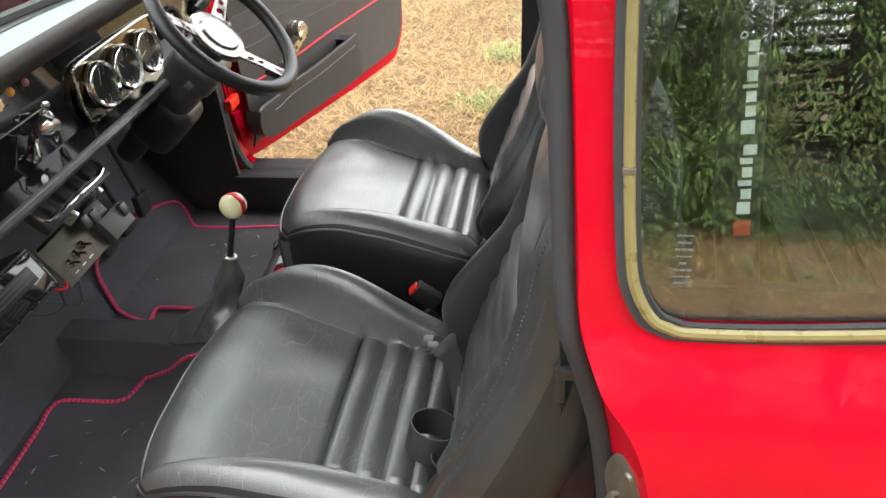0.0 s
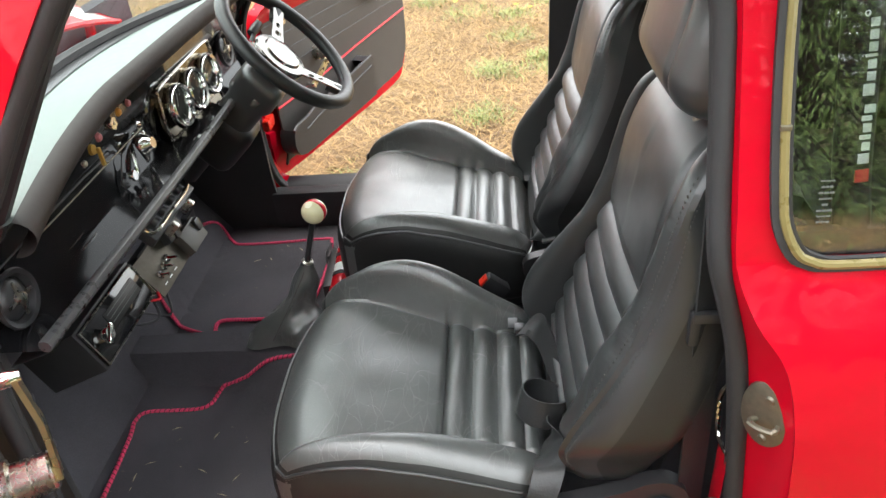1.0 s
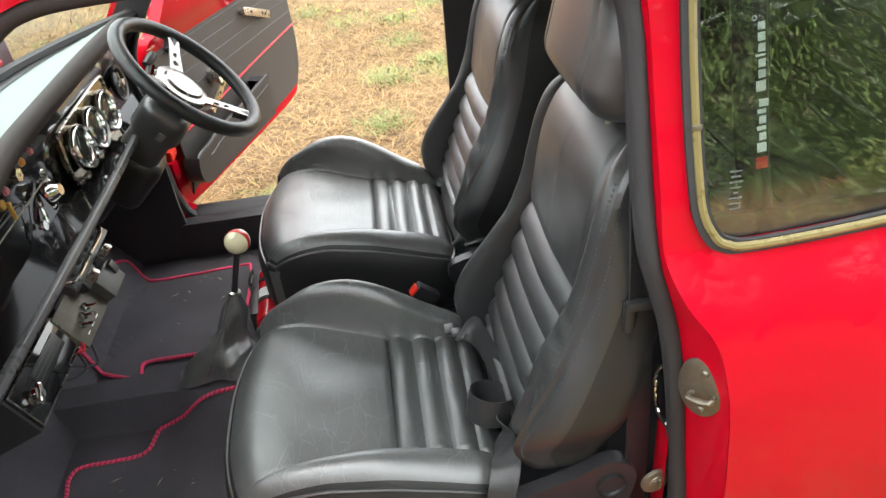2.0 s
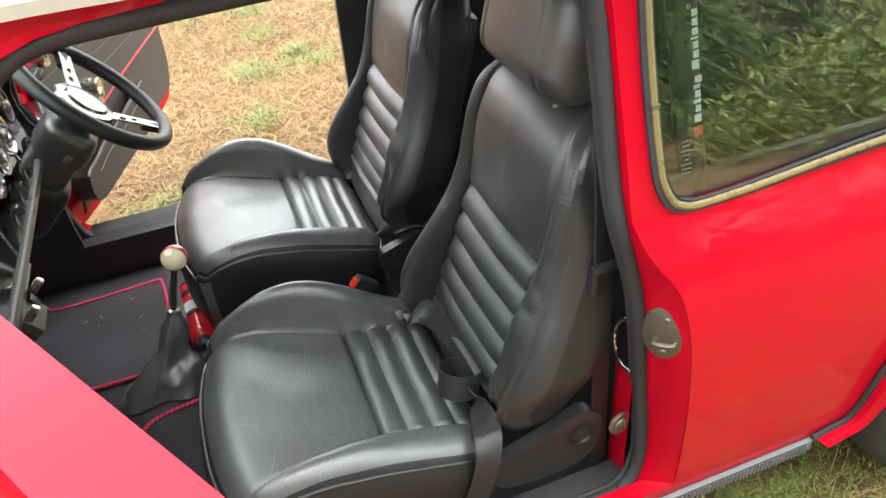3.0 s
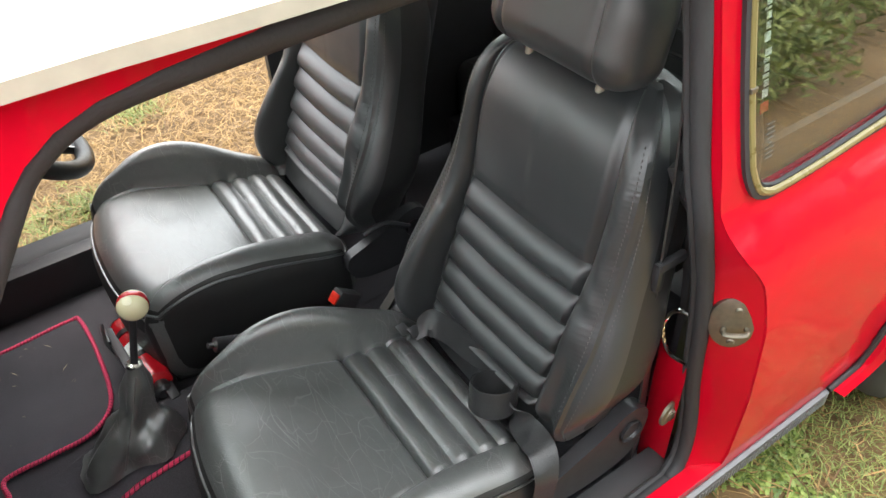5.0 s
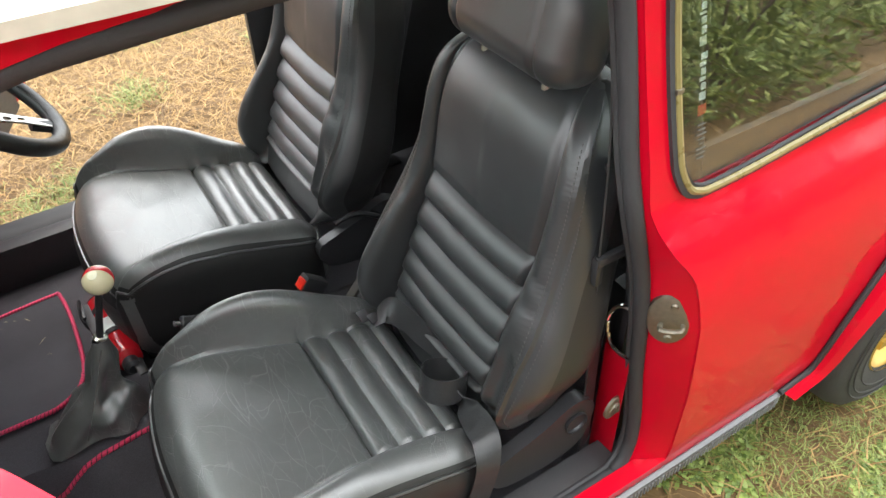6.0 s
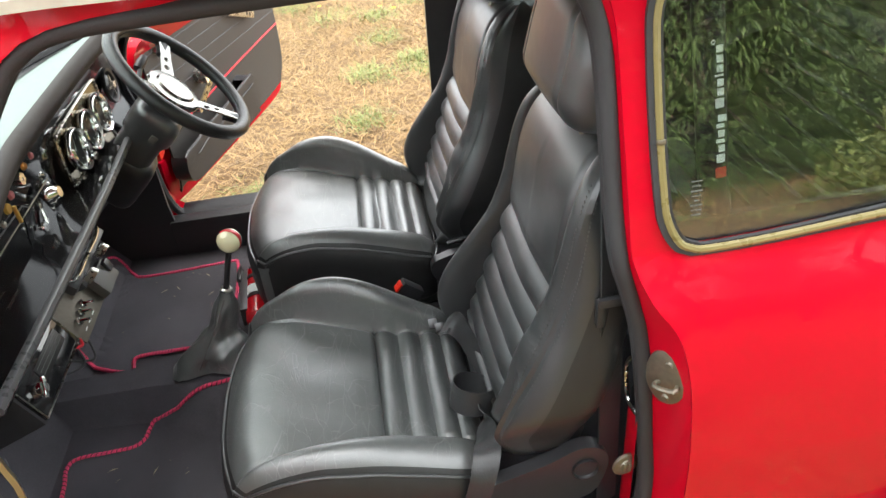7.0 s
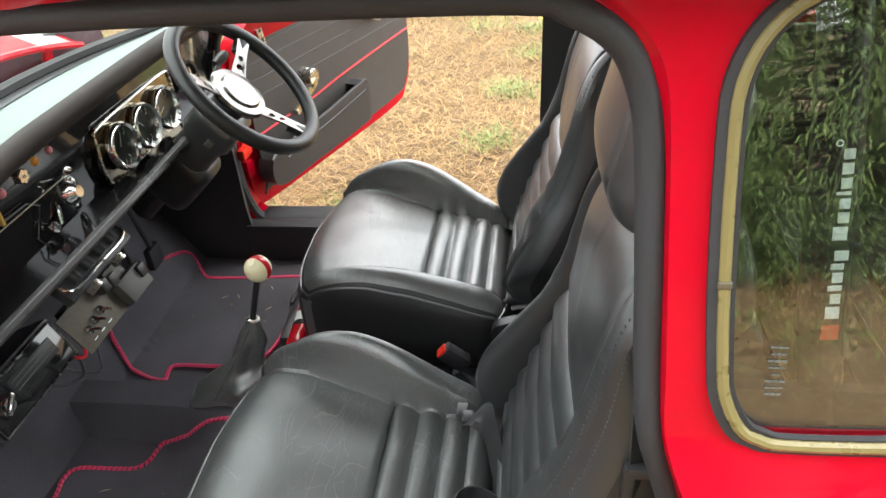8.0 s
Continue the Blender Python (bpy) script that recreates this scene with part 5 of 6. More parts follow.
def floor_z(x, y):
    """The floor with the tunnel's flank and the toe board."""
    f = 0.162
    d = abs(y - (MID - 0.026)) / tunnel_width(x)
    h = float(np.interp(x, [-1.12, -1.02, -0.9, -0.8, -0.7, -0.6, -0.2, 0.45], [0.06, 0.062, 0.066, 0.07, 0.082, 0.088, 0.075, 0.07]))
    f += h * float(np.interp(d, [0.07, 0.10, 0.125, 0.16], [1, 0.75, 0.25, 0]))
    f += 0.007 * ease((0.20 - d) / 0.04)
    return f + max(0.0, -1.015 - x) * 1.42


mat("black carpet mat with red corded edge on passenger floor", [(-0.30, 0.57), (-0.62, 0.57), (-0.980, 0.60), (-0.982, 0.70), (-0.992, 0.85), (-1.0, 0.90), (-0.984, 0.927), (-0.918, 0.931), (-0.868, 0.935), (-0.848, 0.952), (-0.842, 0.982), (-0.832, 0.998), (-0.80, 1.003), (-0.70, 1.006), (-0.55, 1.01), (-0.30, 1.0)], (-0.65, 0.8, 0.165), floor_z)
mat("black carpet mat with red corded edge on driver's floor", [(-0.70, 1.30), (-0.69, 1.45), (-0.698, 1.575), (-0.72, 1.592), (-0.85, 1.582), (-0.965, 1.58), (-0.995, 1.60), (-1.025, 1.635), (-1.05, 1.63), (-1.075, 1.52), (-1.085, 1.38), (-1.075, 1.275), (-1.035, 1.23), (-0.995, 1.205), (-0.945, 1.184), (-0.918, 1.180), (-0.922, 1.222), (-0.90, 1.234), (-0.83, 1.234), (-0.75, 1.24)], (-0.85, 1.42, 0.165), floor_z)
random.seed(11)
for nm, x0, x1, y0, y1, n in (("passenger", -0.98, -0.6, 0.6, 0.9, 34), ("driver", -1.0, -0.72, 1.3, 1.56, 26)):
    bm = bmesh.new()
    for k in range(n):
        x, y, a, L = random.uniform(x0, x1), random.uniform(y0, y1), random.uniform(0, 6.3), random.choice((0.002, 0.003, 0.006, 0.012))
        z = floor_z(x, y) + 0.0085
        c, s_ = math.cos(a) * L, math.sin(a) * L
        q = [bm.verts.new(v) for v in ((x - c, y - s_, z), (x - s_ * 0.12, y + c * 0.12, z + 0.0015), (x + c, y + s_, z), (x + s_ * 0.12, y - c * 0.12, z + 0.001))]
        bm.faces.new(q)
    tagged(part("floor_crumbs", bm, crumb), "pale crumbs and dry grass bits on carpet", "crumbs", kind="stuff")

# ---- dashboard ----
dash = thing("dashboard", "glossy black dashboard with pale padded top", "dashboard", (-0.88, MID, 0.70))
OD = Vector((-0.88, MID, 0.70))


def dp(pts):
    return [Vector(p) - OD for p in pts]


Y0, Y1 = 0.535, 2 * MID - 0.535
ys = steps(Y0, Y1, 0.04)
a = [(screen_x(y) + 0.006, y, 0.855) for y in ys]


def dash_x(y):
    return -0.862 + 0.30 * max(0.0, 1.0 - y) ** 1.5 + 0.10 * max(0.0, y - 1.25) ** 2


b = [(dash_x(y), y, 0.872) for y in ys]
a2 = [(x, y, 0.84) for x, y, z in a]
part("dash_top", join(loft(dp(a), dp(b)), loft(dp(a2), dp(a))), dash_vinyl, dash, "pale grey-green vinyl dash top")
slot = [((0.72 * p[0] + 0.28 * q[0]), p[1], 0.72 * p[2] + 0.28 * q[2] + 0.002) for p, q in zip(a, b)]
part("demister_slot", loft(dp([(p[0], p[1], p[2] + 0.003) for p in a]), dp(slot)), plastic, dash, "black demister slot strip")
edge_rows = []
for q in steps(-100, 80, 20):
    edge_rows.append([(dash_x(y) + 0.022 * math.cos(radians(q)) - 0.010 * ease(-q / 90), y, 0.851 + 0.0205 * math.sin(radians(q)) - 0.006 * ease(-q / 60)) for y in ys])
bm = join(*[loft(dp(p), dp(q)) for p, q in zip(edge_rows, edge_rows[1:])], loft(dp(edge_rows[-1]), dp(b)))
bmesh.ops.remove_doubles(bm, verts=bm.verts, dist=0.0004)
part("dash_edge", bm, dash_pad, dash, "dark brown padded dash edge")
f1 = [(-0.862 + 0.03 * ((y - MID) / 0.6) ** 2, y, 0.833) for y in ys]
f2 = [(-0.878, y, 0.74) for y in ys]
f3 = [(-0.878, y, 0.68) for y in ys]
f4 = [(-0.794, y, 0.686 + 0.006 * (y - MID)) for y in ys]
bm = join(loft(dp(f1), dp(f2)), loft(dp(f2), dp(f3)), loft(dp(f3), dp(f4)))
bmesh.ops.remove_doubles(bm, verts=bm.verts, dist=0.0004)
part("dash_face", bm, gloss_black, dash, "glossy black dash panel")
rail = sweep(dp([(-0.790 - 0.01 * ((y - MID) / 0.6) ** 2, y, 0.692 + 0.006 * (y - MID)) for y in ys]), [(0.0, 0.009), (0.006, 0.007), (0.009, 0), (0.006, -0.007), (0.0, -0.009), (-0.006, -0.007), (-0.009, 0), (-0.006, 0.007)])
part("lower_rail", rail, rail_vinyl, dash, "black lower rail")
part("rail_underside", loft(dp([(-0.792, y, 0.680) for y in ys]), dp([(-0.86, y, 0.655) for y in ys])), plastic, dash)
part("trim_line", join(tube(dp([(-0.842, 0.62, 0.776), (-0.842, 1.02, 0.776)]), 0.0012, 6, 0), tube(dp([(-0.846, 1.08, 0.842), (-0.846, 1.16, 0.842)]), 0.0008, 6, 0)), worn_steel, dash)
part("glovebox_line", tube(dp([(-0.868, 0.60, 0.765), (-0.876, 0.60, 0.70), (-0.862, 0.60, 0.672), (-0.862, 0.93, 0.672), (-0.874, 0.95, 0.70), (-0.868, 0.95, 0.765), (-0.868, 0.60, 0.765)]), 0.0016, 6, 3), plastic, dash)
part("chrome_strip", box(0.003, 0.10, 0.004, (0.012, 0.63 - MID, -0.026)), chrome, dash)
part("chrome_strip", box(0.003, 0.05, 0.004, (0.012, 0.80 - MID, -0.020)), chrome, dash)
# instrument panel with three dials
ip = smooth_path([(1.155, 0, 0.775), (1.17, 0, 0.792), (1.30, 0, 0.797), (1.44, 0, 0.797), (1.462, 0, 0.78), (1.462, 0, 0.70), (1.44, 0, 0.682), (1.30, 0, 0.682), (1.18, 0, 0.682), (1.155, 0, 0.70)], 4, True)
bm = fill([(p.x, p.z) for p in ip], (), (), None, 0.008)
bmesh.ops.transform(bm, matrix=Matrix(((0, 1, 0, 0), (1, 0, 0, 0), (0, 0, 1, 0), (0, 0, 0, 1))), verts=bm.verts)
for v in bm.verts:
    v.co = Vector((v.co.x - 0.872, v.co.y, v.co.z)) - OD
panel = part("instrument_panel", bm, bronze, dash, "polished dark instrument panel")
edge = tube(dp([(-0.862, p.x, p.z) for p in ip]), 0.0025, 6, 0, True)
part("panel_edge", edge, brushed, panel)
for k, y in enumerate((1.214, 1.306, 1.398)):
    m = pose(-0.862 + 0.88, y - MID, 0.737 - 0.70, 0, 84, 0)
    dial = part("dial", spin([(0.040, 0.0), (0.0455, 0.006), (0.0455, 0.016), (0.042, 0.021), (0.0365, 0.018), (0.034, 0.005)], m, 40), chrome, panel, "chrome ringed round dial")
    part("dial_face", spin([(0, 0.004), (0.037, 0.004), (0.038, 0.0)], m, 32), gauge_face, dial)
    ticks = [box(0.0012, 0.006, 0.0004, m=m @ pose(0, 0, 0.0045, 0, 0, 30 * i) @ Matrix.Translation((0, 0.030, 0))) for i in range(1, 11)]
    ticks.append(box(0.0014, 0.028, 0.0006, m=m @ pose(0, 0, 0.006, 0, 0, 60 + 70 * k) @ Matrix.Translation((0, 0.012, 0))))
    part("dial_marks", join(*ticks), sticker_white, dial)
    gl = part("dial_glass", spin([(0, 0.0125), (0.02, 0.0120), (0.0375, 0.0105)], m, 32), glass, dial)
    gl.visible_shadow = False
# face vent at the end of the dash, and its twin
for y in (0.598, 1.545):
    m = pose(0.012, y - MID, 0.045 if y > 1 else 0.02, 0, 86, 0)
    v = part("face_vent", spin([(0.030, 0.0), (0.038, 0.003), (0.042, 0.010), (0.040, 0.014), (0.034, 0.012), (0.030, 0.004)], m, 36), plastic, dash, "round black face vent")
    part("vent_ball", spin([(0, 0.012), (0.014, 0.011), (0.025, 0.006), (0.031, 0)], m, 28), plastic, v)
    part("vent_knob", join(spin([(0, 0.022), (0.008, 0.020), (0.010, 0.012)], m, 12), box(0.004, 0.05, 0.003, m=m @ Matrix.Translation((0, 0, 0.014))), box(0.05, 0.004, 0.003, m=m @ Matrix.Translation((0, 0, 0.014)))), brushed, v)
# row of little knobs and lamps under the dash edge
for y, z, mt, r0, nm in ((0.80, 0.818, brushed, 0.006, "lamp"), (0.845, 0.820, gold, 0.007, "toggle"), (0.885, 0.823, pink_lens, 0.008, "lamp"), (0.935, 0.824, chrome, 0.010, "knob"), (0.985, 0.824, glow_amber, 0.008, "lamp"), (1.025, 0.824, pink_lens, 0.007, "lamp")):
    m = pose(0.0235 + dash_x(y) + 0.862, y - MID, z - 0.703, 0, 88, 0)
    if nm == "toggle":
        bmn = join(spin([(0, 0.005), (0.008, 0.005), (0.009, 0)], m, 14), box(0.03, 0.006, 0.006, m=m @ Matrix.Translation((0.012, 0, 0.012)), bevel=0.002))
    elif nm == "knob":
        bmn = join(*[spin([(0, 0.012), (0.004, 0.012), (0.0055, 0.008), (0.005, 0)], m @ Matrix.Translation((0.007 * math.cos(q), 0.007 * math.sin(q), 0)), 10) for q in steps(0, 5.3, 1.05)])
    else:
        bmn = spin([(0, 0.007), (r0 * 0.7, 0.005), (r0, 0.001), (r0, 0)], m, 16)
    part("switch_" + nm, bmn, mt, dash)
# ignition lock with chrome lever
ig = pose(0.02, 1.04 - MID, 0.035, 0, 80, 0)
lock = part("ignition_switch", spin([(0, 0.020), (0.010, 0.020), (0.014, 0.012), (0.020, 0.004), (0.021, 0)], ig, 24), chrome, dash, "chrome ignition switch with hanging fob")
fm0 = pose(0.002, 1.068 - MID, 0.030, 8, 14, 0)
part("handle_grip", spin([(0, -0.046), (0.011, -0.046), (0.0135, -0.042), (0.0130, 0.010), (0.0105, 0.018), (0.006, 0.022), (0, 0.022)], fm0, 20), chrome, lock, "chrome cylinder grip")
part("handle_knuckle", join(spin([(0, 0.014), (0.008, 0.012), (0.011, 0.0), (0.008, -0.010), (0, -0.012)], pose(0.000, 1.075 - MID, 0.058, 60, 0, 0), 14), tube([(0.0, 1.075 - MID, 0.060), (-0.004, 1.045 - MID, 0.050), (0.006, 1.020 - MID, 0.022), (0.010, 1.008 - MID, -0.006)], 0.0045, 8)), chrome, lock)
part("pull_knob", spin([(0, 0.012), (0.009, 0.012), (0.0105, 0.008), (0.006, 0.004), (0.006, 0)], pose(0.006, 0.985 - MID, 0.0, 0, 85, 0), 16), chrome, dash)

# ---- heater vents, switch plate and radio under the rail ----
cons = thing("car_heater", "heater outlet with chrome framed vents and levers", "heater", (-0.85, 1.0, 0.62))
hm = pose(-0.002, 0.005, 0.008, 0, 0, 0) @ Matrix.Rotation(radians(45), 4, "Y") @ Matrix.Rotation(radians(90), 4, "Z")
part("panel", box(0.20, 0.075, 0.02, m=hm, bevel=0.006), plastic, cons)
fr = smooth_path([(-0.088, -0.022, 0.013), (-0.080, 0.026, 0.013), (0.0, 0.028, 0.013), (0.080, 0.026, 0.013), (0.088, -0.022, 0.013), (0.0, -0.026, 0.013)], 4, True)
bm = sweep(fr, ring(0.0035, 8), True, up=(0, 0, 1))
bmesh.ops.transform(bm, matrix=hm, verts=bm.verts)
part("vent_frame", bm, chrome, cons, "chrome vent surround")
for k in range(4):
    x = -0.06 + 0.04 * k
    part("vent_drum", sweep([hm @ Vector((x, -0.02, 0.012)), hm @ Vector((x, 0.02, 0.012))], ring(0.012, 12)), plastic, cons)
for x in (-0.06, 0.02):
    part("slide_lever", box(0.012, 0.014, 0.03, m=hm @ Matrix.Translation((x, -0.045, 0.02)), bevel=0.003), brushed, cons)
sw = thing("switch_plate", "brushed metal plate with three toggle switches", "switch plate", (-0.895, 1.05, 0.485))
sm2 = Matrix.Rotation(radians(58), 4, "Y") @ Matrix.Rotation(radians(90), 4, "Z")
part("plate", box(0.19, 0.085, 0.004, m=sm2, bevel=0.002), plate_metal, sw)
part("box", box(0.17, 0.07, 0.035, m=sm2 @ Matrix.Translation((0.03, 0.01, -0.022)), bevel=0.004), plastic, sw)
part("fuse_box", join(box(0.08, 0.05, 0.022, m=sm2 @ Matrix.Translation((0.085, -0.018, 0.012)), bevel=0.003), box(0.05, 0.022, 0.02, m=sm2 @ Matrix.Translation((0.06, 0.030, 0.014)), bevel=0.004)), grey_plastic, sw, "grey plastic switch block")
for x, y in ((0.02, 0.025), (0.045, 0.02), (0.115, -0.01)):
    part("rocker", box(0.022, 0.026, 0.02, m=sm2 @ Matrix.Translation((x, y, 0.02)) @ pose(0, 0, 0, 12, 0, 0), bevel=0.003), plastic, sw)
for k in range(3):
    m = sm2 @ Matrix.Translation((-0.062 + 0.025 * k, -0.010 + 0.004 * k, 0.002))
    part("toggle_switch", join(spin([(0.0045, 0.008), (0.0085, 0.006), (0.009, 0)], m, 12), tube([m @ Vector((0, 0, 0.004)), m @ Vector((0.002, -0.006, 0.016)), m @ Vector((0.003, -0.010, 0.022))], 0.0032, 8)), chrome, sw)
part("switch_writing", join(*[box(0.012, 0.002, 0.0006, m=sm2 @ Matrix.Translation((-0.062 + 0.025 * k, -0.030, 0.0025))) for k in range(3)]), sticker_white, sw)
part("wiring", join(tube([(0.0, -0.10, -0.03), (0.02, -0.13, -0.055), (0.0, -0.17, -0.04), (-0.03, -0.18, -0.01)], 0.003, 6), tube([(0.01, -0.06, -0.05), (0.02, -0.09, -0.08), (-0.02, -0.12, -0.05)], 0.0025, 6)), plastic, sw)
part("red_wire", tube([(0.01, -0.09, -0.02), (0.018, -0.105, -0.03), (0.0, -0.112, -0.028)], 0.003, 6), red_vinyl, sw)
rd = thing("radio", "old black car radio with chrome knobs", "radio", (-0.885, 0.82, 0.52))
rm = Matrix.Rotation(radians(66), 4, "Y") @ Matrix.Rotation(radians(90), 4, "Z")
part("case", box(0.21, 0.085, 0.12, m=rm @ Matrix.Translation((0, 0, -0.06)), bevel=0.004), plastic, rd)
part("fascia", box(0.20, 0.075, 0.006, m=rm @ Matrix.Translation((0, 0, 0.003)), bevel=0.002), gloss_black, rd)
fl = [rm @ Vector(q) for q in ((-0.098, -0.036, 0.007), (0.098, -0.036, 0.007), (0.098, 0.036, 0.007), (-0.098, 0.036, 0.007))]
part("fascia_edge", sweep(fl, ring(0.0018, 6), True, up=(0.3, 0.1, 1)), brushed, rd)
part("dial_window", box(0.11, 0.03, 0.003, m=rm @ Matrix.Translation((0.02, 0.006, 0.007)), bevel=0.001), gauge_face, rd)
part("dial_lines", join(*[box(0.10, 0.0012, 0.0006, m=rm @ Matrix.Translation((0.02, 0.0 + 0.008 * k, 0.0088))) for k in range(3)]), etch, rd)
for x in (-0.068,):
    part("knob", join(spin([(0, 0.026), (0.010, 0.026), (0.012, 0.022), (0.012, 0.006)], rm @ Matrix.Translation((x, 0.002, 0)), 20), box(0.036, 0.010, 0.010, m=rm @ pose(x, 0.002, 0.024, 0, 0, 35), bevel=0.004)), chrome, rd, "chrome winged knob")
# ---- steering wheel and column ----
wheel = thing("steering_wheel", "three-spoke alloy steering wheel with black leather rim", "steering wheel")
wheel.matrix_world = Matrix.Translation((-0.657, 1.378, 0.793)) @ pose(0, 0, 0, 0, 46.6, 0)
circle = [(0.158 * math.cos(a), 0.158 * math.sin(a), 0) for a in steps(0, 2 * math.pi, 0.09)[:-1]]
part("rim", tube(circle, 0.0152, 16, 1, True), wheel_leather, wheel, "black leather rim with stitched grips")
for a0, a1 in ((18, 95), (138, 215), (258, 335)):
    arc = [(0.158 * math.cos(radians(a)), 0.158 * math.sin(radians(a)), 0) for a in steps(a0, a1, 2)]
    part("grip_stitching", join(*[box(0.0022, 0.0012, 0.010, m=Matrix.Translation((0.1445 * math.cos(radians(a)), 0.1445 * math.sin(radians(a)), 0.003)) @ pose(0, 0, 0, 25, 0, a)) for a in steps(a0, a1, 1.9)]), thread, wheel)
hubz = -0.030
part("hub_ring", spin([(0.044, hubz + 0.009), (0.058, hubz + 0.007), (0.062, hubz + 0.002), (0.060, hubz - 0.006), (0.044, hubz - 0.008)], None, 48), alloy, wheel)
part("horn_push", spin([(0, hubz + 0.017), (0.026, hubz + 0.0165), (0.040, hubz + 0.014), (0.045, hubz + 0.008), (0.045, hubz)], None, 40), alloy, wheel, "polished horn push")
for ang in (4, 116, 236):
    sp = fill([(0.05, -0.0165), (0.10, -0.0125), (0.150, -0.0135), (0.150, 0.0135), (0.10, 0.0125), (0.05, 0.0165)], [[(x + r0 * math.cos(q), r0 * math.sin(q)) for q in steps(0, 6.28, 0.42)[:-1]] for x, r0 in ((0.076, 0.0065), (0.096, 0.0055))], (), None, 0.004)
    for v in sp.verts:
        v.co = Vector((v.co.x, v.co.z, v.co.y + hubz * ease((0.150 - v.co.x) / 0.105)))
    bmesh.ops.transform(sp, matrix=pose(0, 0, 0, 0, 0, ang), verts=sp.verts)
    part("spoke", sp, alloy, wheel, "drilled alloy spoke")
    part("spoke_sleeve", sweep([pose(0, 0, 0, 0, 0, ang) @ Vector((x, 0, -0.001 - 0.01 * (0.158 - x) / 0.03)) for x in (0.114, 0.126, 0.138, 0.152)], ring(0.018, 12, 0.009), up=(0, 0, 1)), wheel_leather, wheel)
col = thing("steering_column", "black steering column shroud with stalks", "steering column")
col.matrix_world = wheel.matrix_world.copy()
part("boss", spin([(0.040, hubz - 0.008), (0.036, hubz - 0.03), (0.030, hubz - 0.05)], None, 28), plastic, col)
part("shroud", pillow((0.045, 0.05, 0.085), 0.026, (10, 10, 12), lambda p: Vector((p.x * (1.0 + 0.2 * (p.z > 0)), p.y * (1 + 0.25 * ease((p.z) / 0.08)), p.z)), Matrix.Translation((0.005, 0, -0.155))), side_leather, col)
part("column_tube", tube([(0, 0, -0.08), (0, 0, -0.42)], 0.028, 16, 0), plastic, col)
part("column_cowl", pillow((0.05, 0.055, 0.07), 0.03, (8, 8, 8), None, Matrix.Translation((0.02, 0.0, -0.27))), plastic, col)
part("indicator_stalk", join(tube([(-0.03, 0.04, -0.12), (-0.06, 0.10, -0.105), (-0.075, 0.15, -0.085)], 0.006, 8), spin([(0, 0.02), (0.010, 0.018), (0.012, 0.0), (0.010, -0.02), (0, -0.022)], pose(-0.078, 0.155, -0.082, -60, 0, 0), 12)), plastic, col)
part("shroud_socket", box(0.016, 0.012, 0.02, (0.02, -0.052, -0.13), 0.003), grey_plastic, col)

# ---- pedals ----
ped = thing("pedals", "black rubber foot pedals under the dashboard", "pedals", (-1.05, 1.36, 0.30))
for y in (-0.05, 0.04, 0.13):
    part("pedal", join(box(0.02, 0.055, 0.06, (0, y, 0), 0.006), tube([(0, y, 0.02), (-0.03, y, 0.15), (-0.05, y, 0.25)], 0.007, 8)), plastic, ped)

# ---- ground with dry grass ----
rng = np.random.RandomState(4)


def bumps(x, y):
    return 0.018 * noise.noise((x * 1.3, y * 1.3, 0)) + 0.010 * noise.noise((x * 5, y * 5, 3))


bm = bmesh.new()
xs = sorted(set([-200, -80, -30, -12, -7] + [round(v, 2) for v in steps(-4, 4, 0.1)] + [7, 12, 30, 80, 200]))
ysg = sorted(set([-200, -80, -30, -12, -7] + [round(v, 2) for v in steps(-4, 7, 0.1)] + [12, 30, 80, 200]))
grid = [[bm.verts.new((x, y, (bumps(x, y) - 0.012) if abs(x) < 5 and -5 < y < 8 else -0.012)) for y in ysg] for x in xs]
for i in range(len(xs) - 1):
    for j in range(len(ysg) - 1):
        bm.faces.new((grid[i][j], grid[i + 1][j], grid[i + 1][j + 1], grid[i][j + 1]))
tagged(part("ground", bm, soil), "dry straw-coloured mown grass field", "ground", kind="structure")


def blades(n, place, length, width, lift, name, mat_, label, bend=0.35):
    """Tapered bent blades, each of two faces, at the given places."""
    x, y = place(n)
    n = len(x)
    a = rng.uniform(0, 2 * np.pi, n)
    L = rng.uniform(*length, n)
    w = rng.uniform(*width, n)
    up = rng.uniform(*lift, n)
    z = np.array([bumps(p, q) - 0.004 for p, q in zip(x, y)])
    ca, sa = np.cos(a), np.sin(a)
    b = a + rng.uniform(-bend, bend, n)
    cb, sb = np.cos(b), np.sin(b)
    ch = np.sqrt(np.maximum(0, 1 - up ** 2))
    p0 = np.stack([x, y, z], 1)
    p1 = p0 + np.stack([ca * ch, sa * ch, up], 1) * (L * 0.55)[:, None]
    up2 = up * 0.35
    p2 = p1 + np.stack([cb * np.sqrt(1 - up2 ** 2), sb * np.sqrt(1 - up2 ** 2), up2], 1) * (L * 0.45)[:, None]
    sd = np.stack([-sa, ca, np.zeros(n)], 1) * w[:, None] / 2
    v = np.stack([p0 - sd, p0 + sd, p1 + sd * 0.8, p1 - sd * 0.8, p2], 1).reshape(-1, 3)
    k = np.arange(n) * 5
    faces = [(i, i + 1, i + 2, i + 3) for i in k.tolist()] + [(i + 3, i + 2, i + 4) for i in k.tolist()]
    me = bpy.data.meshes.new(name)
    me.from_pydata(v.tolist(), [], faces)
    me.materials.append(mat_)
    ob = new(name, me)
    return tagged(ob, label, "grass", kind="stuff")


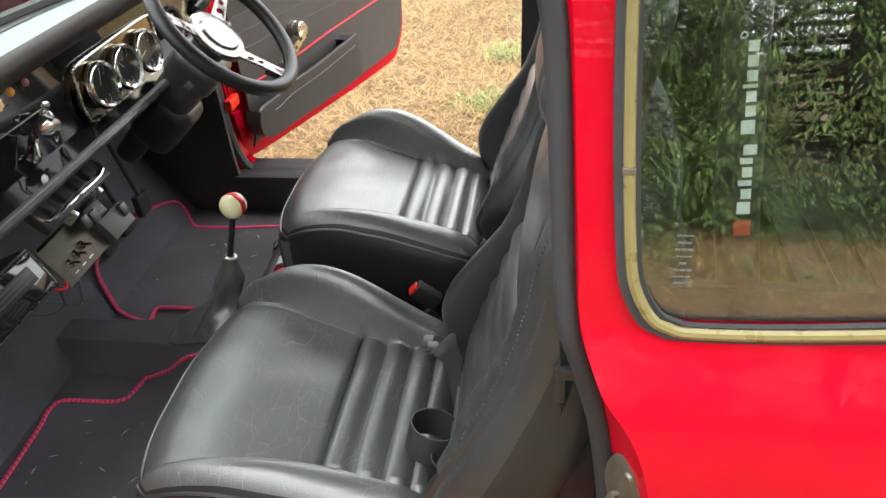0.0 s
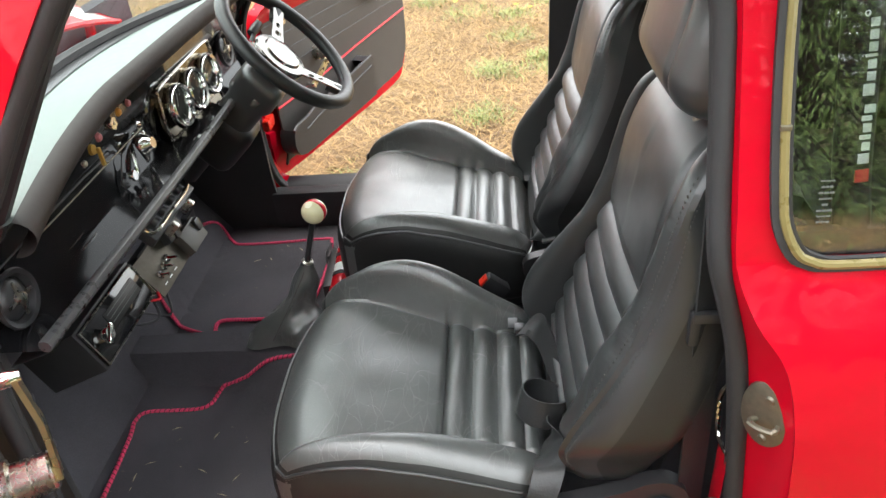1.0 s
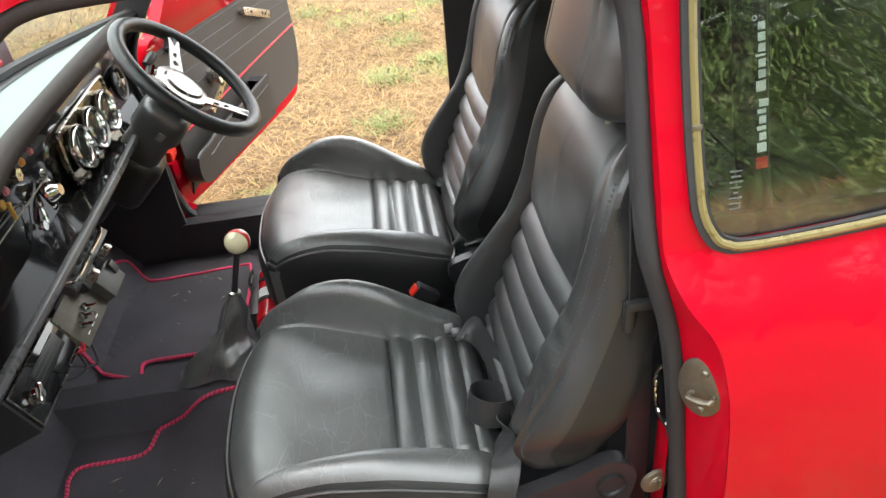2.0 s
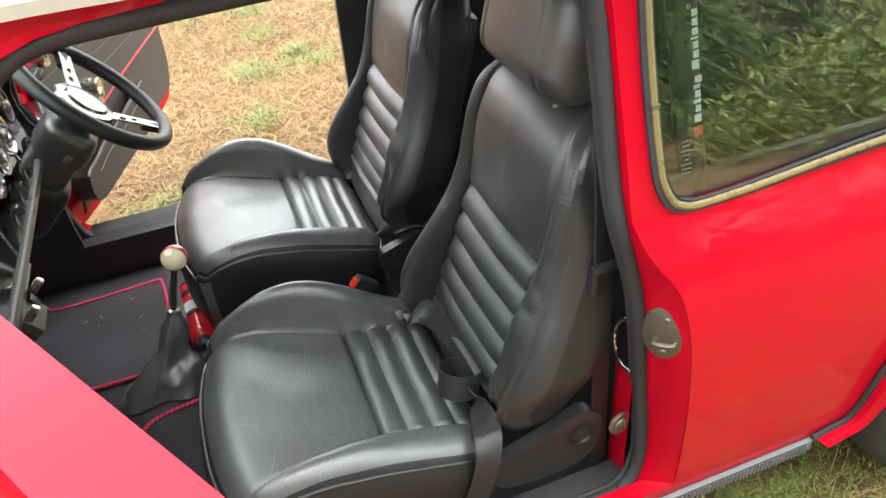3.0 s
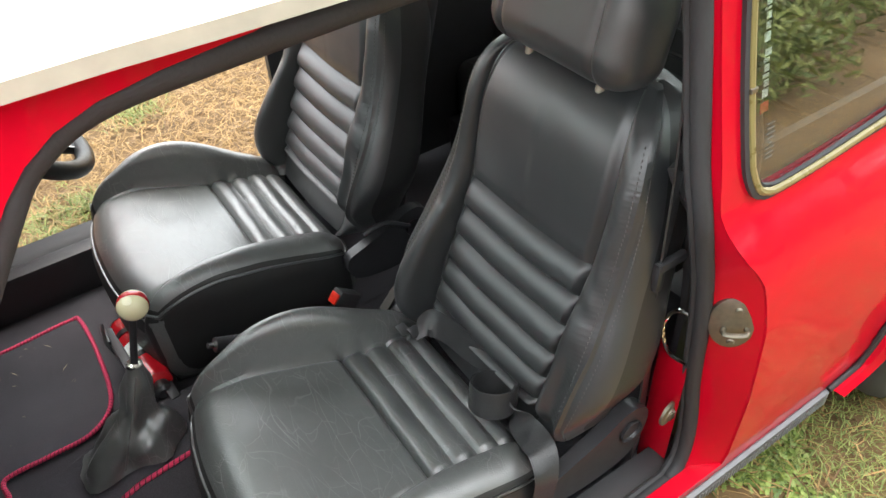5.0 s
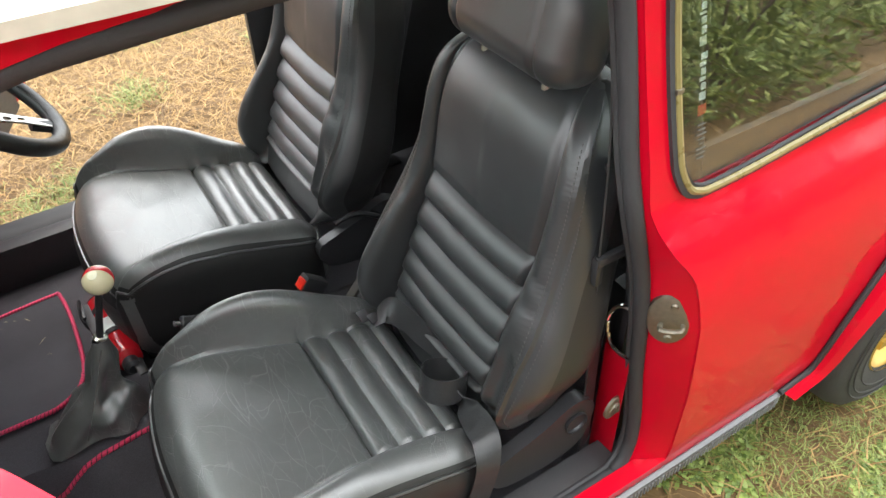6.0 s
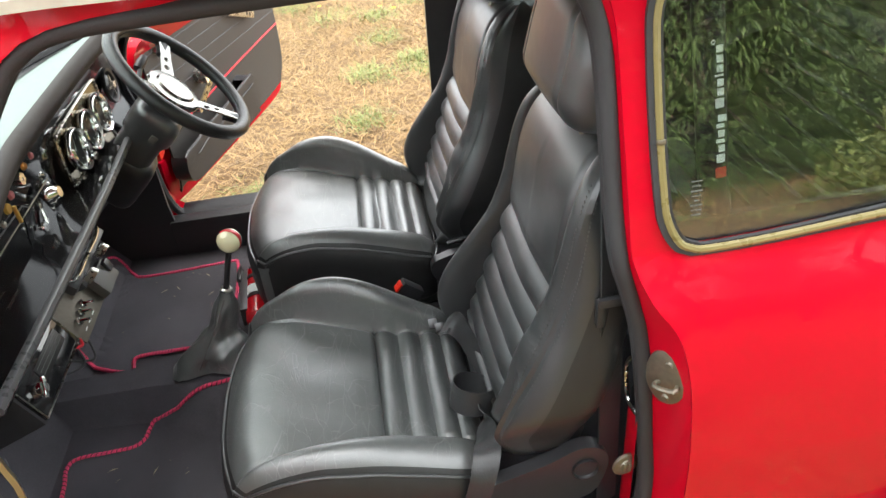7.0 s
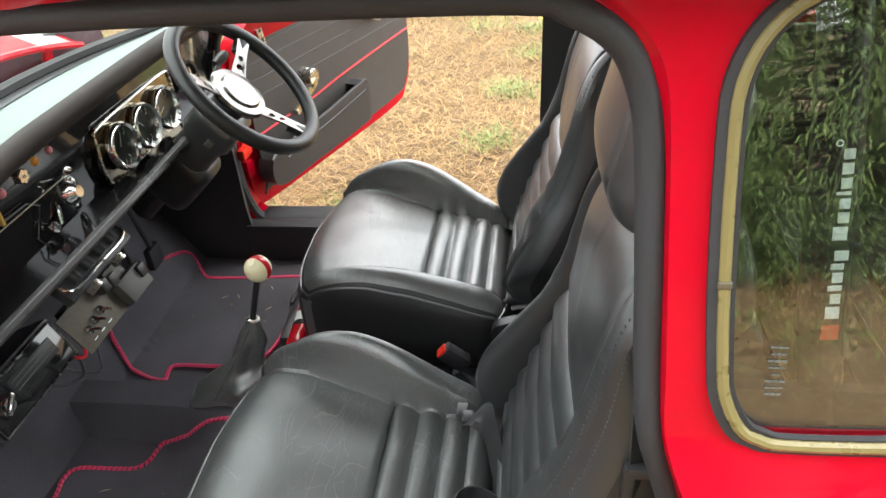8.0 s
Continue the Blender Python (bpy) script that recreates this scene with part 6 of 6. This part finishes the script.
def region(x0, x1, y0, y1, clump=0.0, near=0.0):
    def place(n):
        x, y = rng.uniform(x0, x1, n), rng.uniform(y0, y1, n)
        if clump:
            keep = np.array([noise.noise((p * 2.2, q * 2.2, 7)) + 0.5 * noise.noise((p * 7, q * 7, 2)) - near * (max(0.0, abs(p - 0.8) - 0.5) + max(0.0, 0.1 - q)) > clump for p, q in zip(x, y)])
            x, y = x[keep], y[keep]
        if x1 - x0 > 4:
            thin = np.minimum(np.minimum(x - x0, x1 - x), y1 - y) > rng.uniform(0, 0.7, len(x))
            x, y = x[thin], y[thin]
        under = (x > -1.3) & (x < 1.4) & (y > 0.58) & (y < 1.70)
        return x[~under], y[~under]
    return place


def clumps(centres, spread):
    def place(n):
        c = np.array(centres)[rng.randint(0, len(centres), n)]
        return c[:, 0] + rng.normal(0, 1, n) * spread * c[:, 2], c[:, 1] + rng.normal(0, 1, n) * spread * c[:, 2]
    return place


blades(138000, region(-2.9, 1.9, 1.72, 5.9), (0.03, 0.095), (0.002, 0.0055), (0.06, 0.5), "dry_grass", straw_blade, "dry bleached grass straw", 0.9)
blades(26000, region(-6, 4, 5.2, 11), (0.06, 0.16), (0.004, 0.008), (0.05, 0.6), "dry_grass", straw_blade, "dry bleached grass straw", 0.9)
blades(12000, region(0.0, 2.6, -1.6, 0.6), (0.03, 0.10), (0.002, 0.004), (0.05, 0.6), "dry_grass", straw_blade, "dry bleached grass straw", 0.9)
blades(9000, region(-2.2, 0.0, -1.6, 0.46), (0.03, 0.10), (0.002, 0.005), (0.05, 0.6), "dry_grass", straw_blade, "dry bleached grass straw", 0.9)
blades(90000, region(-0.2, 2.4, -1.6, 0.58, -0.22, 0.9), (0.015, 0.045), (0.0014, 0.0035), (0.2, 0.9), "green_grass", green_blade, "short green grass beside the sill")
blades(9000, region(-3.5, 0.0, -1.8, 0.4, 0.02), (0.03, 0.09), (0.002, 0.005), (0.3, 0.85), "green_grass", green_blade, "short green grass")
blades(12000, region(-6.5, -1.2, 1.6, 8, 0.03), (0.03, 0.10), (0.003, 0.007), (0.3, 0.85), "green_grass", green_blade, "patchy green grass before the car")
blades(22000, region(-2.5, 3.5, -4.5, -1.5), (0.05, 0.14), (0.004, 0.009), (0.1, 0.7), "dry_grass", straw_blade, "dry bleached grass straw", 0.9)
blades(16000, region(-2.5, 3.5, -4.5, -1.5, -0.05), (0.04, 0.12), (0.004, 0.009), (0.3, 0.85), "green_grass", green_blade, "patchy green grass before the hedge")
tufts = [(-0.18, 3.36, 1.0), (0.09, 3.40, 1.0), (-0.70, 2.25, 1.1), (-0.24, 3.40, 0.8), (-0.28, 2.80, 0.8), (-0.95, 2.05, 1.2), (-0.80, 1.95, 1.0), (0.5, 4.1, 1.1), (-0.4, 4.4, 1.3), (-0.1, 4.3, 1.0), (0.35, 3.0, 0.7), (-0.55, 2.3, 0.6), (-0.1, 3.9, 0.9), (0.15, 4.6, 1.2), (-0.62, 4.7, 1.1), (0.02, 3.55, 0.6)]
blades(6000, clumps(tufts, 0.065), (0.03, 0.075), (0.002, 0.005), (0.25, 0.8), "green_tufts", green_blade, "small green tufts in the dry grass")
bm = bmesh.new()
for x, y in ((-0.08, 4.35), (0.0, 4.28), (-0.45, 4.5), (0.18, 4.62)):
    for k in range(14):
        a = k * 0.449
        q = [bm.verts.new((x + r0 * math.cos(a + d), y + r0 * math.sin(a + d), 0.05 + h)) for r0, d, h in ((0.002, 0, 0), (0.010, -0.2, 0.003), (0.016, 0, 0.002), (0.010, 0.2, 0.003))]
        bm.faces.new(q)
tagged(part("dandelion_heads", bm, petal), "small yellow dandelion flowers", "flowers", kind="stuff")


def weeds(n, x0, x1, y0, y1, name, label):
    """Rosettes of toothed leaves close to the ground."""
    random.seed(21)
    verts, faces = [], []
    for _ in range(n):
        x, y = random.uniform(x0, x1), random.uniform(y0, y1)
        if noise.noise((x * 4, y * 4, 11)) < -0.05:
            continue
        for k in range(random.randint(6, 10)):
            a, L, el = random.uniform(0, 6.28), random.uniform(0.012, 0.034), random.uniform(0.15, 0.9)
            d, s = Vector((math.cos(a) * math.cos(el), math.sin(a) * math.cos(el), math.sin(el))), Vector((-math.sin(a), math.cos(a), random.uniform(-0.3, 0.3)))
            o = Vector((x, y, bumps(x, y) - 0.008))
            prof = [(0.0, 0.06), (0.25, 0.12), (0.34, 0.26), (0.42, 0.13), (0.55, 0.33), (0.63, 0.17), (0.78, 0.36), (0.88, 0.20), (1.0, 0.0)]
            base = len(verts)
            for t, w in prof:
                c = o + d * L * t + Vector((0, 0, -0.35 * L * t * t))
                verts += [tuple(c + s * w * L * 0.5), tuple(c - s * w * L * 0.5)]
            for i in range(len(prof) - 1):
                faces.append((base + 2 * i, base + 2 * i + 1, base + 2 * i + 3, base + 2 * i + 2))
    me = bpy.data.meshes.new(name)
    me.from_pydata(verts, [], faces)
    me.materials.append(leaf_green)
    return tagged(new(name, me), label, "weeds", kind="stuff")


weeds(4200, 0.10, 1.3, -0.15, 0.52, "weeds", "green toothed weeds growing beside the sill")
weeds(60, -1.3, -0.5, 1.85, 2.5, "weeds", "green weeds below the open door")

# ---- conifers and scrub behind the camera's standing place ----


def conifer(at, height, radius, n, seed, label):
    random.seed(seed)
    t = thing("conifer", label, "tree", at, group="conifers")
    part("trunk", sweep([(0.02 * math.sin(z), 0.02 * math.cos(z * 1.3), z) for z in steps(0, height * 0.95, 0.4)], ring(1.0, 9), up=(1, 0, 0), scale=lambda s: 0.11 * (1 - 0.9 * s)), bark, t)
    limbs = []
    verts, faces = [], []
    for k in range(n):
        z = height * (1 - math.sqrt(random.random())) * 0.98 + 0.05
        a = random.uniform(0, 6.28)
        r = radius * (1 - z / height) ** 0.8 * (0.82 + 0.25 * noise.noise((math.cos(a) * 2, math.sin(a) * 2, z * 1.6)) + 0.12 * random.random())
        inner = random.uniform(0.55, 1.0)
        c = Vector((math.cos(a) * r * inner, math.sin(a) * r * inner, z - 0.16 * r * inner))
        if k % 60 == 0:
            limbs.append(sweep([(0, 0, z), (c.x * 0.5, c.y * 0.5, z - 0.02), tuple(c)], ring(1.0, 5), up=(0, 0.1, 1), scale=lambda s: 0.016 * (1 - 0.8 * s)))
        for j in range(7):
            b = a + random.uniform(-0.9, 0.9)
            L = random.uniform(0.045, 0.085)
            d = Vector((math.cos(b), math.sin(b), random.uniform(-0.7, 0.15))).normalized()
            s = d.cross(Vector((random.uniform(-0.4, 0.4), random.uniform(-0.4, 0.4), 1))).normalized() * L * 0.09
            o = c + Vector((random.gauss(0, 0.035), random.gauss(0, 0.035), random.gauss(0, 0.03)))
            i = len(verts)
            m_ = o + d * L * 0.5
            e = o + d * L + Vector((0, 0, -0.15 * L))
            verts += [tuple(o), tuple(m_ + s), tuple(e), tuple(m_ - s)]
            faces.append((i, i + 1, i + 2, i + 3))
    part("limbs", join(*limbs), bark, t)
    me = bpy.data.meshes.new("crown")
    me.from_pydata(verts, [], faces)
    me.materials.append(needle)
    cr = new("crown", me)
    cr.parent = t
    return t


conifer((0.0, -5.2, 0), 6.4, 2.5, 20000, 1, "dense green conifer with drooping sprays")
conifer((2.3, -5.0, 0), 6.0, 2.4, 20000, 7, "dense green conifer with drooping sprays")
conifer((4.6, -5.6, 0), 6.6, 2.5, 13000, 2, "dense green conifer with drooping sprays")
conifer((-2.6, -5.6, 0), 6.2, 2.4, 11000, 3, "dense green conifer with drooping sprays")
conifer((6.9, -6.4, 0), 6.0, 2.3, 6000, 4, "dark conifer at the field's edge")
conifer((9.4, -7.0, 0), 6.4, 2.3, 4000, 5, "dark conifer at the field's edge")
conifer((-5.4, -6.2, 0), 6.0, 2.3, 6000, 6, "dark conifer at the field's edge")


def scrub(at, r, h, n, seed):
    random.seed(seed)
    b = thing("scrub_bush", "low brownish green scrub with dry stems", "bush", at, group="scrub")
    verts, faces = [], []
    for k in range(n):
        u = Vector((random.gauss(0, 1), random.gauss(0, 1), abs(random.gauss(0, 1)))).normalized() * random.uniform(0.5, 1.0)
        o = Vector((u.x * r, u.y * r, u.z * h))
        d = Vector((random.gauss(0, 1), random.gauss(0, 1), random.uniform(0, 1.2))).normalized() * random.uniform(0.05, 0.12)
        s = d.cross(Vector((random.gauss(0, 1), random.gauss(0, 1), random.gauss(0, 1)))).normalized() * 0.010
        i = len(verts)
        verts += [tuple(o), tuple(o + d * 0.5 + s), tuple(o + d), tuple(o + d * 0.5 - s)]
        faces.append((i, i + 1, i + 2, i + 3))
    me = bpy.data.meshes.new("twigs")
    me.from_pydata(verts, [], faces)
    me.materials.append(green_blade)
    c = new("twigs", me)
    c.parent = b
    part("stems", join(*[tube([(0, 0, 0), (0.3 * r * math.cos(a), 0.3 * r * math.sin(a), h * 0.5), (0.6 * r * math.cos(a), 0.6 * r * math.sin(a), h * 0.8)], 0.008, 5, 3) for a in steps(0, 5.6, 0.7)]), bark, b)


scrub((2.7, -1.9, 0), 0.8, 0.7, 3500, 7)
scrub((4.0, -2.4, 0), 1.0, 0.9, 3500, 8)
scrub((5.6, -2.6, 0), 1.2, 1.0, 3500, 9)
